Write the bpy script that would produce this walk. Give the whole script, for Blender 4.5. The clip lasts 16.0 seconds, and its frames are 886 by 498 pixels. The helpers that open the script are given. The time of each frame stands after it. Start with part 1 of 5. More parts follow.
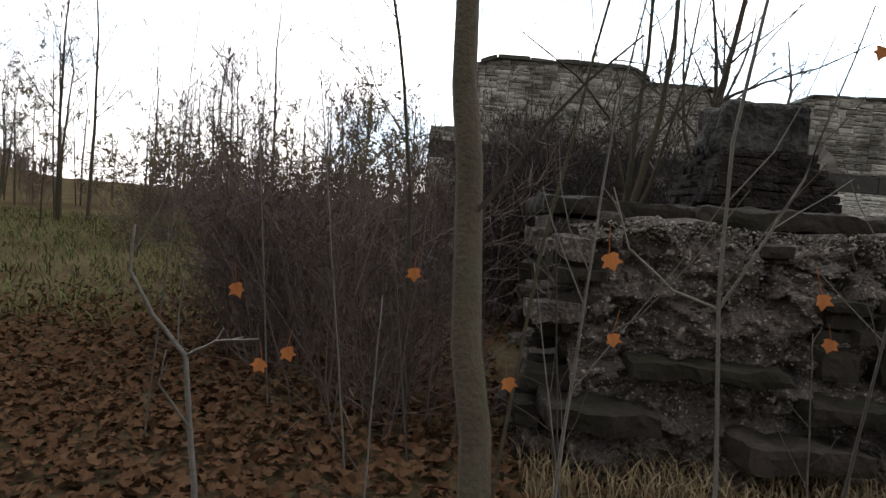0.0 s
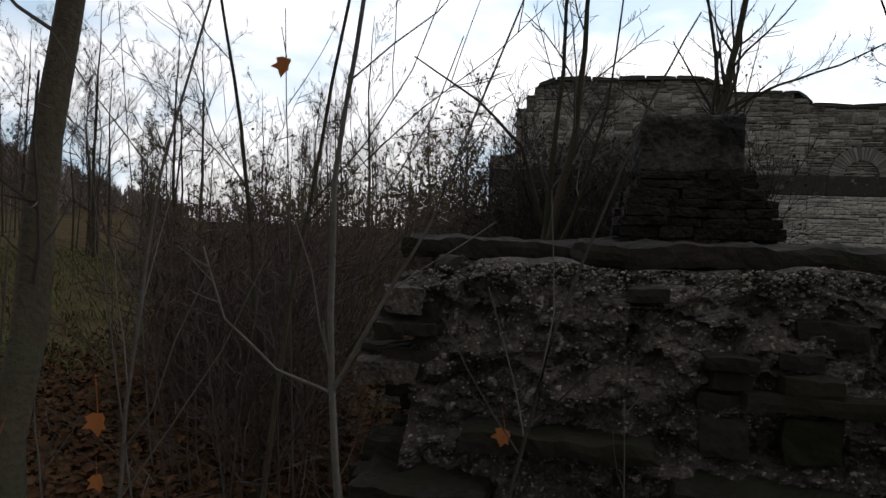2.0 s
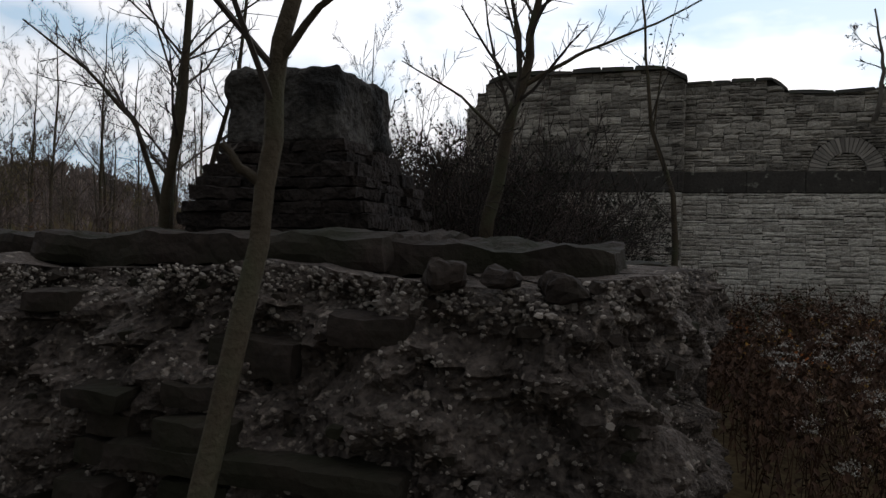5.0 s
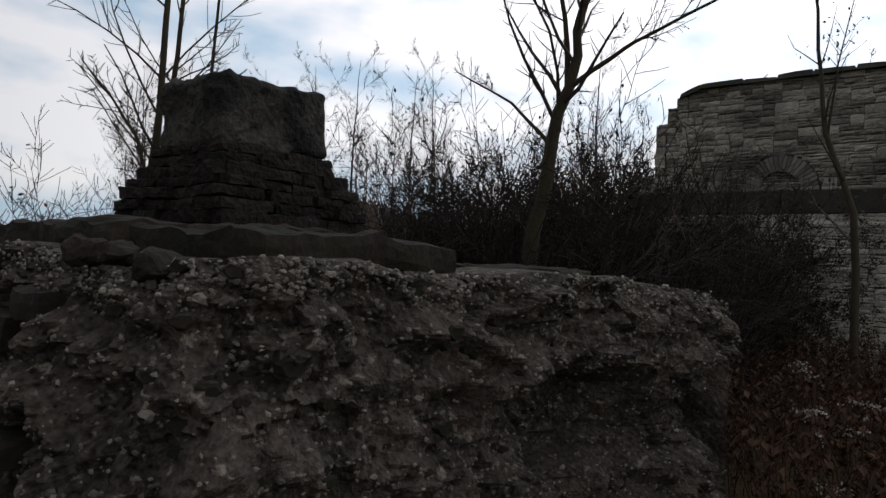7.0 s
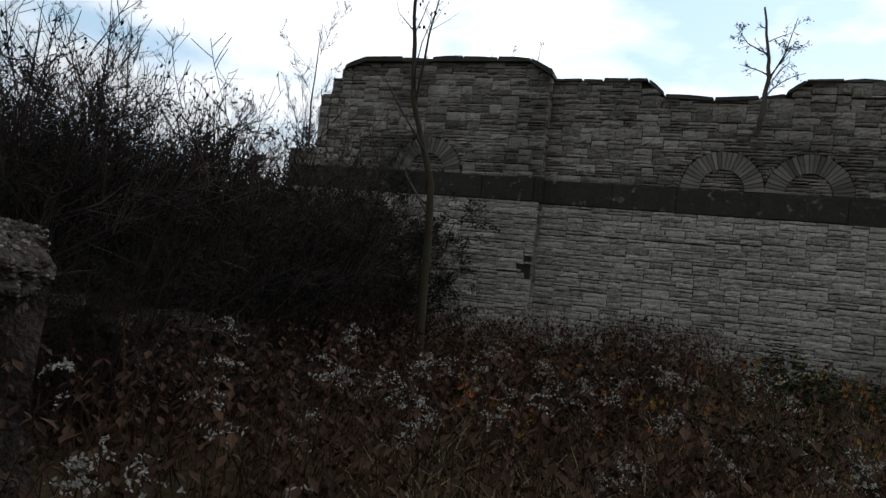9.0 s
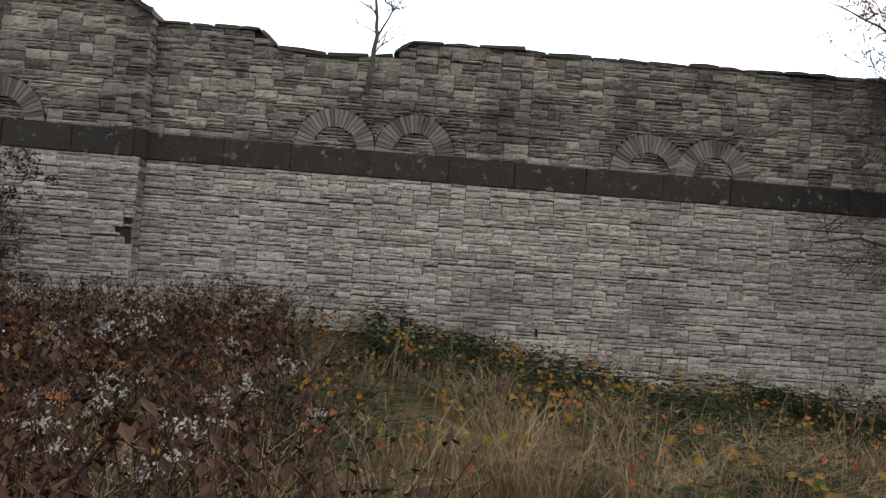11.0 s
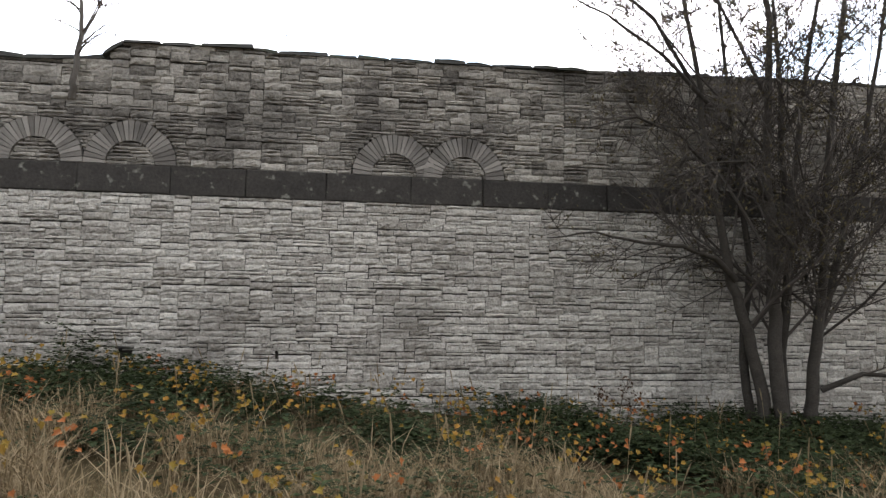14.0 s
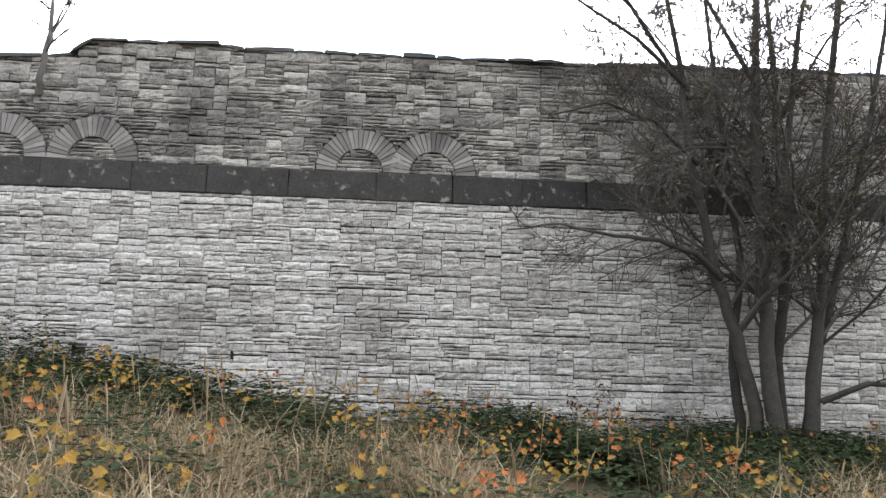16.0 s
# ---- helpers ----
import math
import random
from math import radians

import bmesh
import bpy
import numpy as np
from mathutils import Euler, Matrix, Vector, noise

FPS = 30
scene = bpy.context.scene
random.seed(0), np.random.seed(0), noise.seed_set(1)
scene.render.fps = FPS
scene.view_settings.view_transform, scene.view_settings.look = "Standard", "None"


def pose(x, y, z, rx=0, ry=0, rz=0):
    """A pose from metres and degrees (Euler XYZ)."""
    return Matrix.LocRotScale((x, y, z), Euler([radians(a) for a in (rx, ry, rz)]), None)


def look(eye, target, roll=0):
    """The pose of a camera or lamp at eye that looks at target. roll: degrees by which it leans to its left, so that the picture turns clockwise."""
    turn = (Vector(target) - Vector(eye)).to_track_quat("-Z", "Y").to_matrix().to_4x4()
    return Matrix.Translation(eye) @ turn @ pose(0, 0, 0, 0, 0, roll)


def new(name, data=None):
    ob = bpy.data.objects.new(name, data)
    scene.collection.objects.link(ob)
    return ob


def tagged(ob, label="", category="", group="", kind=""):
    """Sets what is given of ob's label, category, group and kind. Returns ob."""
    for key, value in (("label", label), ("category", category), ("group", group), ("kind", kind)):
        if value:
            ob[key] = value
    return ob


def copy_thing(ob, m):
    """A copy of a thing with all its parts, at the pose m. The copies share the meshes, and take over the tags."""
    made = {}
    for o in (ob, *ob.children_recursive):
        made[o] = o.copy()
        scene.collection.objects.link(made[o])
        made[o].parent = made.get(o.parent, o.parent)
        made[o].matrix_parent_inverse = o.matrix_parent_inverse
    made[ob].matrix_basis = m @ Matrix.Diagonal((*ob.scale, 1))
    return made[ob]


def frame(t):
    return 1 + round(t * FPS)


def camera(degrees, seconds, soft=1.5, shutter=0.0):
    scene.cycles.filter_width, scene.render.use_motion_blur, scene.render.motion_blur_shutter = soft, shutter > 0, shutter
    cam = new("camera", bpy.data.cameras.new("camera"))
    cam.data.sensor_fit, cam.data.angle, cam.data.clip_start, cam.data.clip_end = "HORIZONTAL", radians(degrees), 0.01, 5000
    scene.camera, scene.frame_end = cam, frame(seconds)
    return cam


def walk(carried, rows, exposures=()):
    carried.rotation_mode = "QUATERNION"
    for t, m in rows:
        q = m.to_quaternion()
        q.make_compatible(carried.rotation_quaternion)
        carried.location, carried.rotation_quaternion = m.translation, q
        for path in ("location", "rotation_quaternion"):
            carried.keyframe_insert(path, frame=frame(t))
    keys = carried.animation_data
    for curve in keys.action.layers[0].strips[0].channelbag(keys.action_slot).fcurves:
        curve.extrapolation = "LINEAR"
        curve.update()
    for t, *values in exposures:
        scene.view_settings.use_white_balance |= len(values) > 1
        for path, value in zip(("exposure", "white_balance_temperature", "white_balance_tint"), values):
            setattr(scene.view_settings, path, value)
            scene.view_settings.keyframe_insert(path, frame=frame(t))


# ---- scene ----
cam = camera(65.9, 16.0)

PATH = [
    (0, (-6.783, -16.727, 1.541), (-6.8, -14.731, 1.423), 4.8),
    (0.5, (-6.369, -16.697, 1.624), (-6.638, -14.716, 1.56), 2.5),
    (1, (-5.958, -16.557, 1.664), (-6.271, -14.584, 1.57), 3.2),
    (1.5, (-5.573, -16.365, 1.71), (-5.881, -14.392, 1.609), 2.8),
    (2, (-5.207, -16.151, 1.732), (-5.614, -14.194, 1.673), 2.1),
    (2.5, (-4.813, -15.964, 1.741), (-5.24, -14.011, 1.685), 1.3),
    (3, (-4.408, -15.702, 1.75), (-4.854, -13.754, 1.668), 1.8),
    (3.5, (-4.026, -15.438, 1.741), (-4.625, -13.532, 1.665), -1.3),
    (4, (-3.652, -15.154, 1.78), (-4.17, -13.223, 1.714), 0.9),
    (4.5, (-3.259, -14.905, 1.731), (-3.803, -12.98, 1.723), 2.6),
    (5, (-2.916, -14.628, 1.691), (-3.508, -12.718, 1.665), 1.3),
    (7.5, (-1.045, -13.236, 1.600), (-2.361, -11.730, 1.645), 3.1),
    (8, (-0.666, -12.742, 1.595), (-1.796, -11.093, 1.68), 1.0),
    (8.5, (-0.466, -12.302, 1.555), (-1.321, -10.496, 1.655), 3.1),
    (9, (-0.141, -11.959, 1.474), (-0.779, -10.064, 1.524), 5.9),
    (9.5, (0.266, -11.591, 1.427), (-0.044, -9.615, 1.468), 2.9),
    (11.8, (2.75, -10.871, 1.287), (2.89, -8.878, 1.381), 4.8),
    (12, (2.962, -10.851, 1.275), (3.078, -8.857, 1.375), 3.8),
    (12.5, (3.483, -10.665, 1.234), (3.606, -8.672, 1.332), 2.8),
    (13, (3.938, -10.576, 1.187), (4.028, -8.584, 1.338), 4.0),
    (13.5, (4.459, -10.475, 1.129), (4.66, -8.495, 1.326), 2.5),
    (14, (4.897, -10.324, 1.185), (5.181, -8.352, 1.355), 1.0),
    (14.5, (5.426, -10.235, 1.112), (5.68, -8.254, 1.223), 1.5),
    (15, (5.814, -10.094, 0.965), (6.127, -8.123, 1.103), 3.3),
    (15.5, (6.029, -9.99, 0.818), (6.221, -8.011, 1.027), 3.2),
    (16, (6.281, -9.881, 0.639), (6.401, -7.905, 0.925), 1.7),
]
walk(cam, [(t, look(eye, target, roll)) for t, eye, target, roll in PATH],
     exposures=[(0, 0.35, 6650, 12), (1, -0.62, 6550, 11), (2, -0.92, 6550, 12), (3.5, -1.0, 6550, 12), (5, -0.97, 6550, 12), (8, -0.9, 6500, 13), (9, -0.85, 6300, 9), (9.5, -0.3, 6600, 12), (12, 0.8, 6850, 16), (12.5, 0.9, 6800, 16), (13.5, 0.85, 6650, 13), (14, 1.08, 6550, 15), (14.5, 1.2, 6550, 17), (15, 1.5, 6300, 16), (15.5, 1.82, 6200, 16), (16, 1.85, 6150, 15)])

# ---- sky, sun ----
SUN_DIR = Vector((0.228, 0.956, 0.183)).normalized()
world = bpy.data.worlds.new("sky_world")
scene.world = world
world.use_nodes = True
wn, wl = world.node_tree.nodes, world.node_tree.links
wn.clear()
sky = wn.new("ShaderNodeTexSky")
sky.sky_type, sky.sun_disc = "NISHITA", False
sky.sun_elevation, sky.sun_rotation = radians(10.5), radians(13.4)
sky.air_density, sky.dust_density = 1.0, 0.6
wtc, wmap = wn.new("ShaderNodeTexCoord"), wn.new("ShaderNodeMapping")
wmap.inputs["Scale"].default_value = (1.3, 1.3, 3.2)
wno = wn.new("ShaderNodeTexNoise")
wno.inputs["Scale"].default_value, wno.inputs["Detail"].default_value = 2.2, 6
wra = wn.new("ShaderNodeValToRGB")
wra.color_ramp.elements[0].position, wra.color_ramp.elements[1].position = 0.39, 0.53
wmix = wn.new("ShaderNodeMixRGB")
wmix.inputs["Color1"].default_value = (4.8, 6.4, 8.0, 1)
wmix.inputs["Color2"].default_value = (9.8, 9.9, 10.2, 1)
wdot = wn.new("ShaderNodeVectorMath")      # thin cloud scatters forward: brighter towards the sun
wdot.operation = "DOT_PRODUCT"
wdot.inputs[1].default_value = SUN_DIR
wgr = wn.new("ShaderNodeMapRange")
wgr.inputs["From Min"].default_value, wgr.inputs["From Max"].default_value = -0.6, 1.0
wgr.inputs["To Min"].default_value, wgr.inputs["To Max"].default_value = 0.55, 2.3
wsc = wn.new("ShaderNodeVectorMath")
wsc.operation = "SCALE"
wveil = wn.new("ShaderNodeMixRGB")
wveil.inputs["Fac"].default_value = 0.8
wbg, wout = wn.new("ShaderNodeBackground"), wn.new("ShaderNodeOutputWorld")
wbg.inputs["Strength"].default_value = 0.13
wl.new(wtc.outputs["Generated"], wmap.inputs["Vector"])
wl.new(wmap.outputs["Vector"], wno.inputs["Vector"])
wl.new(wno.outputs["Fac"], wra.inputs["Fac"])
wl.new(wra.outputs["Color"], wmix.inputs["Fac"])
wl.new(wtc.outputs["Generated"], wdot.inputs[0])
wl.new(wdot.outputs["Value"], wgr.inputs["Value"])
wl.new(wmix.outputs["Color"], wsc.inputs[0])
wl.new(wgr.outputs["Result"], wsc.inputs["Scale"])
wl.new(sky.outputs["Color"], wveil.inputs["Color1"])
wl.new(wsc.outputs["Vector"], wveil.inputs["Color2"])
wl.new(wveil.outputs["Color"], wbg.inputs["Color"])
wl.new(wbg.outputs["Background"], wout.inputs["Surface"])
sun_lamp = bpy.data.lights.new("sun", "SUN")
sun_lamp.energy, sun_lamp.angle, sun_lamp.color = 1.5, radians(3), (1.0, 0.86, 0.68)
new("sun", sun_lamp).matrix_world = look(SUN_DIR * 60, (0, 0, 0))


# ---- materials ----
def material(name, colours, rough=0.9, fine=40.0, coarse=2.0, bump=0.4, vary=0.5, stain=None, stain_scale=0.6, amount=(0.5, 0.7), bump_dist=0.02, alpha_rand=True, stain_stretch=(1, 1, 1), span=(0.3, 0.7), translucent=0.0, gloss=0.15):
    """colours: dark to light ramp picked per piece and by grain."""
    m = bpy.data.materials.new(name)
    m.use_nodes = True
    n, l = m.node_tree.nodes, m.node_tree.links
    bsdf = n["Principled BSDF"]
    bsdf.inputs["Roughness"].default_value = rough
    bsdf.inputs["Specular IOR Level"].default_value = gloss
    tc = n.new("ShaderNodeTexCoord")
    geo = n.new("ShaderNodeNewGeometry")
    info = n.new("ShaderNodeObjectInfo")
    n1, n2 = n.new("ShaderNodeTexNoise"), n.new("ShaderNodeTexNoise")
    for nd, s, d in ((n1, fine, 5), (n2, coarse, 4)):
        nd.inputs["Scale"].default_value, nd.inputs["Detail"].default_value = s, d
        l.new(tc.outputs["Object"], nd.inputs["Vector"])
    add = n.new("ShaderNodeMath"); add.operation = "ADD"
    l.new(geo.outputs["Random Per Island"], add.inputs[0]); l.new(info.outputs["Random"], add.inputs[1])
    frac = n.new("ShaderNodeMath"); frac.operation = "FRACT"
    l.new(add.outputs[0], frac.inputs[0])
    mixr = n.new("ShaderNodeMix"); mixr.data_type = "FLOAT"
    mixr.inputs["Factor"].default_value = 1 - vary
    l.new(frac.outputs[0], mixr.inputs["A"])
    mixn = n.new("ShaderNodeMix"); mixn.data_type = "FLOAT"; mixn.inputs["Factor"].default_value = 0.45
    l.new(n1.outputs["Fac"], mixn.inputs["A"]); l.new(n2.outputs["Fac"], mixn.inputs["B"])
    stretch = n.new("ShaderNodeMapRange")
    stretch.inputs["From Min"].default_value, stretch.inputs["From Max"].default_value = span
    l.new(mixn.outputs["Result"], stretch.inputs["Value"])
    l.new(stretch.outputs["Result"], mixr.inputs["B"])
    ramp = n.new("ShaderNodeValToRGB")
    els = ramp.color_ramp.elements
    for i, c in enumerate(colours):
        p = i / max(1, len(colours) - 1)
        e = els[0] if i == 0 else (els[1] if i == len(colours) - 1 else els.new(p))
        e.position = p
        e.color = (*c, 1)
    l.new(mixr.outputs["Result"], ramp.inputs["Fac"])
    col = ramp.outputs["Color"]
    if stain:
        mp = n.new("ShaderNodeMapping"); mp.inputs["Scale"].default_value = stain_stretch
        l.new(tc.outputs["Object"], mp.inputs["Vector"])
        n3 = n.new("ShaderNodeTexNoise")
        n3.inputs["Scale"].default_value, n3.inputs["Detail"].default_value = stain_scale, 7
        l.new(mp.outputs["Vector"], n3.inputs["Vector"])
        sr = n.new("ShaderNodeMapRange")
        sr.inputs["From Min"].default_value, sr.inputs["From Max"].default_value = amount
        sr.inputs["To Max"].default_value = 0.85
        l.new(n3.outputs["Fac"], sr.inputs["Value"])
        mx = n.new("ShaderNodeMixRGB"); mx.inputs["Color2"].default_value = (*stain, 1)
        l.new(sr.outputs["Result"], mx.inputs["Fac"]); l.new(col, mx.inputs["Color1"])
        col = mx.outputs["Color"]
    l.new(col, bsdf.inputs["Base Color"])
    if bump:
        b = n.new("ShaderNodeBump")
        b.inputs["Strength"].default_value, b.inputs["Distance"].default_value = bump, bump_dist
        l.new(mixn.outputs["Result"], b.inputs["Height"]); l.new(b.outputs["Normal"], bsdf.inputs["Normal"])
    if translucent:
        tr, ms = n.new("ShaderNodeBsdfTranslucent"), n.new("ShaderNodeMixShader")
        ms.inputs["Fac"].default_value = translucent
        l.new(col, tr.inputs["Color"]); l.new(bsdf.outputs[0], ms.inputs[1]); l.new(tr.outputs[0], ms.inputs[2])
        l.new(ms.outputs[0], n["Material Output"].inputs["Surface"])
    return m


M_STONE = material("pale_sandstone", [(0.18, 0.157, 0.128), (0.47, 0.421, 0.345), (0.33, 0.31, 0.28), (0.6, 0.55, 0.461), (0.25, 0.225, 0.192), (0.55, 0.476, 0.365), (0.4, 0.376, 0.335), (0.68, 0.63, 0.543)], fine=30, coarse=9, bump=1.0, span=(0.36, 0.64), vary=0.48, stain=(0.14, 0.122, 0.1), stain_scale=0.55, amount=(0.52, 0.8), bump_dist=0.045)
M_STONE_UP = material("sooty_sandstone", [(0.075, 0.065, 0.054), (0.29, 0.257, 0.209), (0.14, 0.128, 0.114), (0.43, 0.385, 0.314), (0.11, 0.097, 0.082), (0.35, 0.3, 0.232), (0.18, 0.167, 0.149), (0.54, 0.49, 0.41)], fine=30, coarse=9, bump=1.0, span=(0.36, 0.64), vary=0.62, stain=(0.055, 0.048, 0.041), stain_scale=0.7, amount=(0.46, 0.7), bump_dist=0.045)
M_FAN = material("dressed_voussoir", [(0.09, 0.08, 0.068), (0.23, 0.205, 0.174), (0.14, 0.126, 0.108), (0.33, 0.297, 0.254)], fine=50, coarse=5, bump=0.5, vary=0.75, stain=(0.07, 0.064, 0.056), stain_scale=1.4, amount=(0.5, 0.75))
M_MORTAR = material("grey_mortar", [(0.02, 0.018, 0.015), (0.04, 0.036, 0.031), (0.08, 0.072, 0.062)], fine=60, coarse=5, bump=0.5)
M_BAND = material("blackened_band", [(0.02, 0.018, 0.016), (0.039, 0.035, 0.03), (0.072, 0.064, 0.054)], fine=25, coarse=3.5, bump=0.7, vary=0.3, stain=(0.27, 0.26, 0.215), stain_scale=7, amount=(0.62, 0.74))
M_COPING = material("mossy_coping", [(0.02, 0.02, 0.017), (0.045, 0.045, 0.038), (0.085, 0.08, 0.07)], fine=30, coarse=3, bump=0.8, vary=0.4, stain=(0.04, 0.05, 0.02), stain_scale=2, amount=(0.52, 0.65))
# near-black ramp has the ruin's open shade painted in; pale lichen specks on top
M_RUBBLE = material("shaded_lichened_rubble", [(0.0035, 0.0026, 0.0021), (0.0105, 0.0077, 0.0061), (0.025, 0.0187, 0.015), (0.15, 0.12, 0.1)], fine=46, coarse=4.5, bump=1.0, vary=0.12, stain=(0.26, 0.215, 0.175), stain_scale=21, amount=(0.61, 0.68), bump_dist=0.05)
M_PEBBLE = material("embedded_pebble", [(0.012, 0.009, 0.007), (0.022, 0.017, 0.013), (0.03, 0.024, 0.019), (0.05, 0.04, 0.032), (0.1, 0.083, 0.068), (0.34, 0.295, 0.25)], fine=60, coarse=8, bump=0.5, vary=0.75)
# same painted-in shade as the rubble, with moss stain
M_LEDGE = material("shaded_mossy_ledge_stone", [(0.0085, 0.006, 0.0046), (0.0221, 0.0162, 0.0125), (0.05, 0.0375, 0.0295)], fine=35, coarse=4, bump=0.8, vary=0.35, stain=(0.016, 0.016, 0.008), stain_scale=2.2, amount=(0.46, 0.62))
# very dark ramp for the stump's course stones
M_PILLAR = material("dark_pillar_stone", [(0.0066, 0.0051, 0.004), (0.0152, 0.011, 0.0088), (0.0342, 0.0255, 0.0208)], fine=40, coarse=5, bump=1.0, bump_dist=0.05, span=(0.36, 0.64), vary=0.4)
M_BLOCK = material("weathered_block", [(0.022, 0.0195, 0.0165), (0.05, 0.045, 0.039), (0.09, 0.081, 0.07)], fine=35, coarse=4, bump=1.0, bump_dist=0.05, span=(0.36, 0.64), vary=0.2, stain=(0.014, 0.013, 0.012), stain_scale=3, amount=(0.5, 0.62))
M_BARK = material("grey_brown_bark", [(0.0292, 0.0216, 0.0132), (0.0551, 0.0419, 0.0264), (0.0842, 0.0658, 0.0432)], fine=60, coarse=8, bump=0.8, vary=0.3, stain=(0.05, 0.055, 0.03), stain_scale=4, amount=(0.5, 0.7))
M_DARK_BARK = material("dark_furrowed_bark", [(0.015, 0.0125, 0.0098), (0.036, 0.03, 0.0236), (0.075, 0.064, 0.051)], fine=50, coarse=7, bump=1.0, vary=0.3)
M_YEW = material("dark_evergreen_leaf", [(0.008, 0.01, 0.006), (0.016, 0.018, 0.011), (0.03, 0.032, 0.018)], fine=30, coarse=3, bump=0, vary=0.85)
M_TWIG = material("bare_twig", [(0.03, 0.024, 0.02), (0.06, 0.05, 0.042), (0.1, 0.085, 0.07)], fine=20, coarse=2, bump=0, vary=0.7)
M_PALE_TWIG = material("pale_young_bark", [(0.072, 0.06, 0.048), (0.12, 0.105, 0.087), (0.18, 0.162, 0.138)], fine=60, coarse=6, bump=0.3, vary=0.4)
M_SHRUB = material("purple_brown_shoots", [(0.035, 0.024, 0.021), (0.068, 0.048, 0.041), (0.12, 0.088, 0.072)], fine=10, coarse=1, bump=0, vary=0.8)
M_YOUNG = material("young_brown_bark", [(0.06, 0.044, 0.034), (0.1, 0.075, 0.058), (0.15, 0.115, 0.09)], fine=10, coarse=1, bump=0, vary=0.8)
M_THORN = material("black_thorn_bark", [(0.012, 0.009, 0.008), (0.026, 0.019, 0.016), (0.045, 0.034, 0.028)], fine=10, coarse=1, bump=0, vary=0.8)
M_YLEAF = material("yellow_autumn_leaf", [(0.2, 0.15, 0.03), (0.4, 0.24, 0.04), (0.55, 0.33, 0.055), (0.34, 0.17, 0.035)], fine=30, coarse=3, bump=0, vary=0.85, translucent=0.35)
M_DULLLEAF = material("withered_yellow_leaf", [(0.12, 0.095, 0.045), (0.25, 0.19, 0.075), (0.46, 0.33, 0.1), (0.17, 0.13, 0.065), (0.1, 0.085, 0.05)], fine=30, coarse=3, bump=0, vary=0.85, translucent=0.3)
M_OLEAF = material("orange_maple_leaf", [(0.26, 0.09, 0.03), (0.42, 0.17, 0.045), (0.48, 0.25, 0.06), (0.36, 0.13, 0.04)], fine=30, coarse=3, bump=0, vary=0.85, translucent=0.3)
M_BLEAF = material("brown_dry_leaf", [(0.055, 0.028, 0.015), (0.14, 0.065, 0.03), (0.22, 0.105, 0.045), (0.38, 0.25, 0.16), (0.16, 0.066, 0.03), (0.1, 0.055, 0.03)], fine=30, coarse=3, bump=0, vary=0.85, gloss=0.0)
M_GLEAF = material("bramble_green_leaf", [(0.016, 0.021, 0.008), (0.034, 0.046, 0.016), (0.06, 0.076, 0.026), (0.1, 0.098, 0.034), (0.042, 0.056, 0.02)], fine=30, coarse=3, bump=0, vary=0.85, translucent=0.2)
M_GRASS = material("dry_grass", [(0.11, 0.078, 0.04), (0.25, 0.185, 0.105), (0.44, 0.35, 0.23), (0.13, 0.125, 0.055), (0.33, 0.25, 0.15)], fine=10, coarse=0.8, bump=0, vary=0.8, translucent=0.2, gloss=0.0)
M_WEED = material("russet_weed_stem", [(0.018, 0.0085, 0.006), (0.045, 0.02, 0.012), (0.09, 0.048, 0.028)], fine=10, coarse=1, bump=0, vary=0.85)
M_FLUFF = material("white_seed_fluff", [(0.24, 0.224, 0.192), (0.36, 0.336, 0.296), (0.464, 0.44, 0.4)], fine=30, coarse=3, bump=0, vary=0.85, translucent=0.3)
M_GROUND = material("leafy_soil", [(0.02, 0.013, 0.008), (0.045, 0.028, 0.016), (0.075, 0.05, 0.028), (0.11, 0.082, 0.045)], fine=14, coarse=0.35, bump=0.8, vary=0.0, stain=(0.075, 0.06, 0.03), stain_scale=0.12, amount=(0.52, 0.66), gloss=0.0)
M_MEADOW = material("meadow_blades", [(0.085, 0.08, 0.034), (0.14, 0.12, 0.058), (0.21, 0.165, 0.09), (0.1, 0.11, 0.042)], fine=10, coarse=0.3, bump=0, vary=0.6, gloss=0.0)
# greyed and lightened: the haze of distance is put into the base colour
M_HILLWOOD = material("far_woods", [(0.11, 0.092, 0.092), (0.17, 0.145, 0.138), (0.24, 0.185, 0.15)], fine=10, coarse=0.5, bump=0, vary=0.85, gloss=0.0)


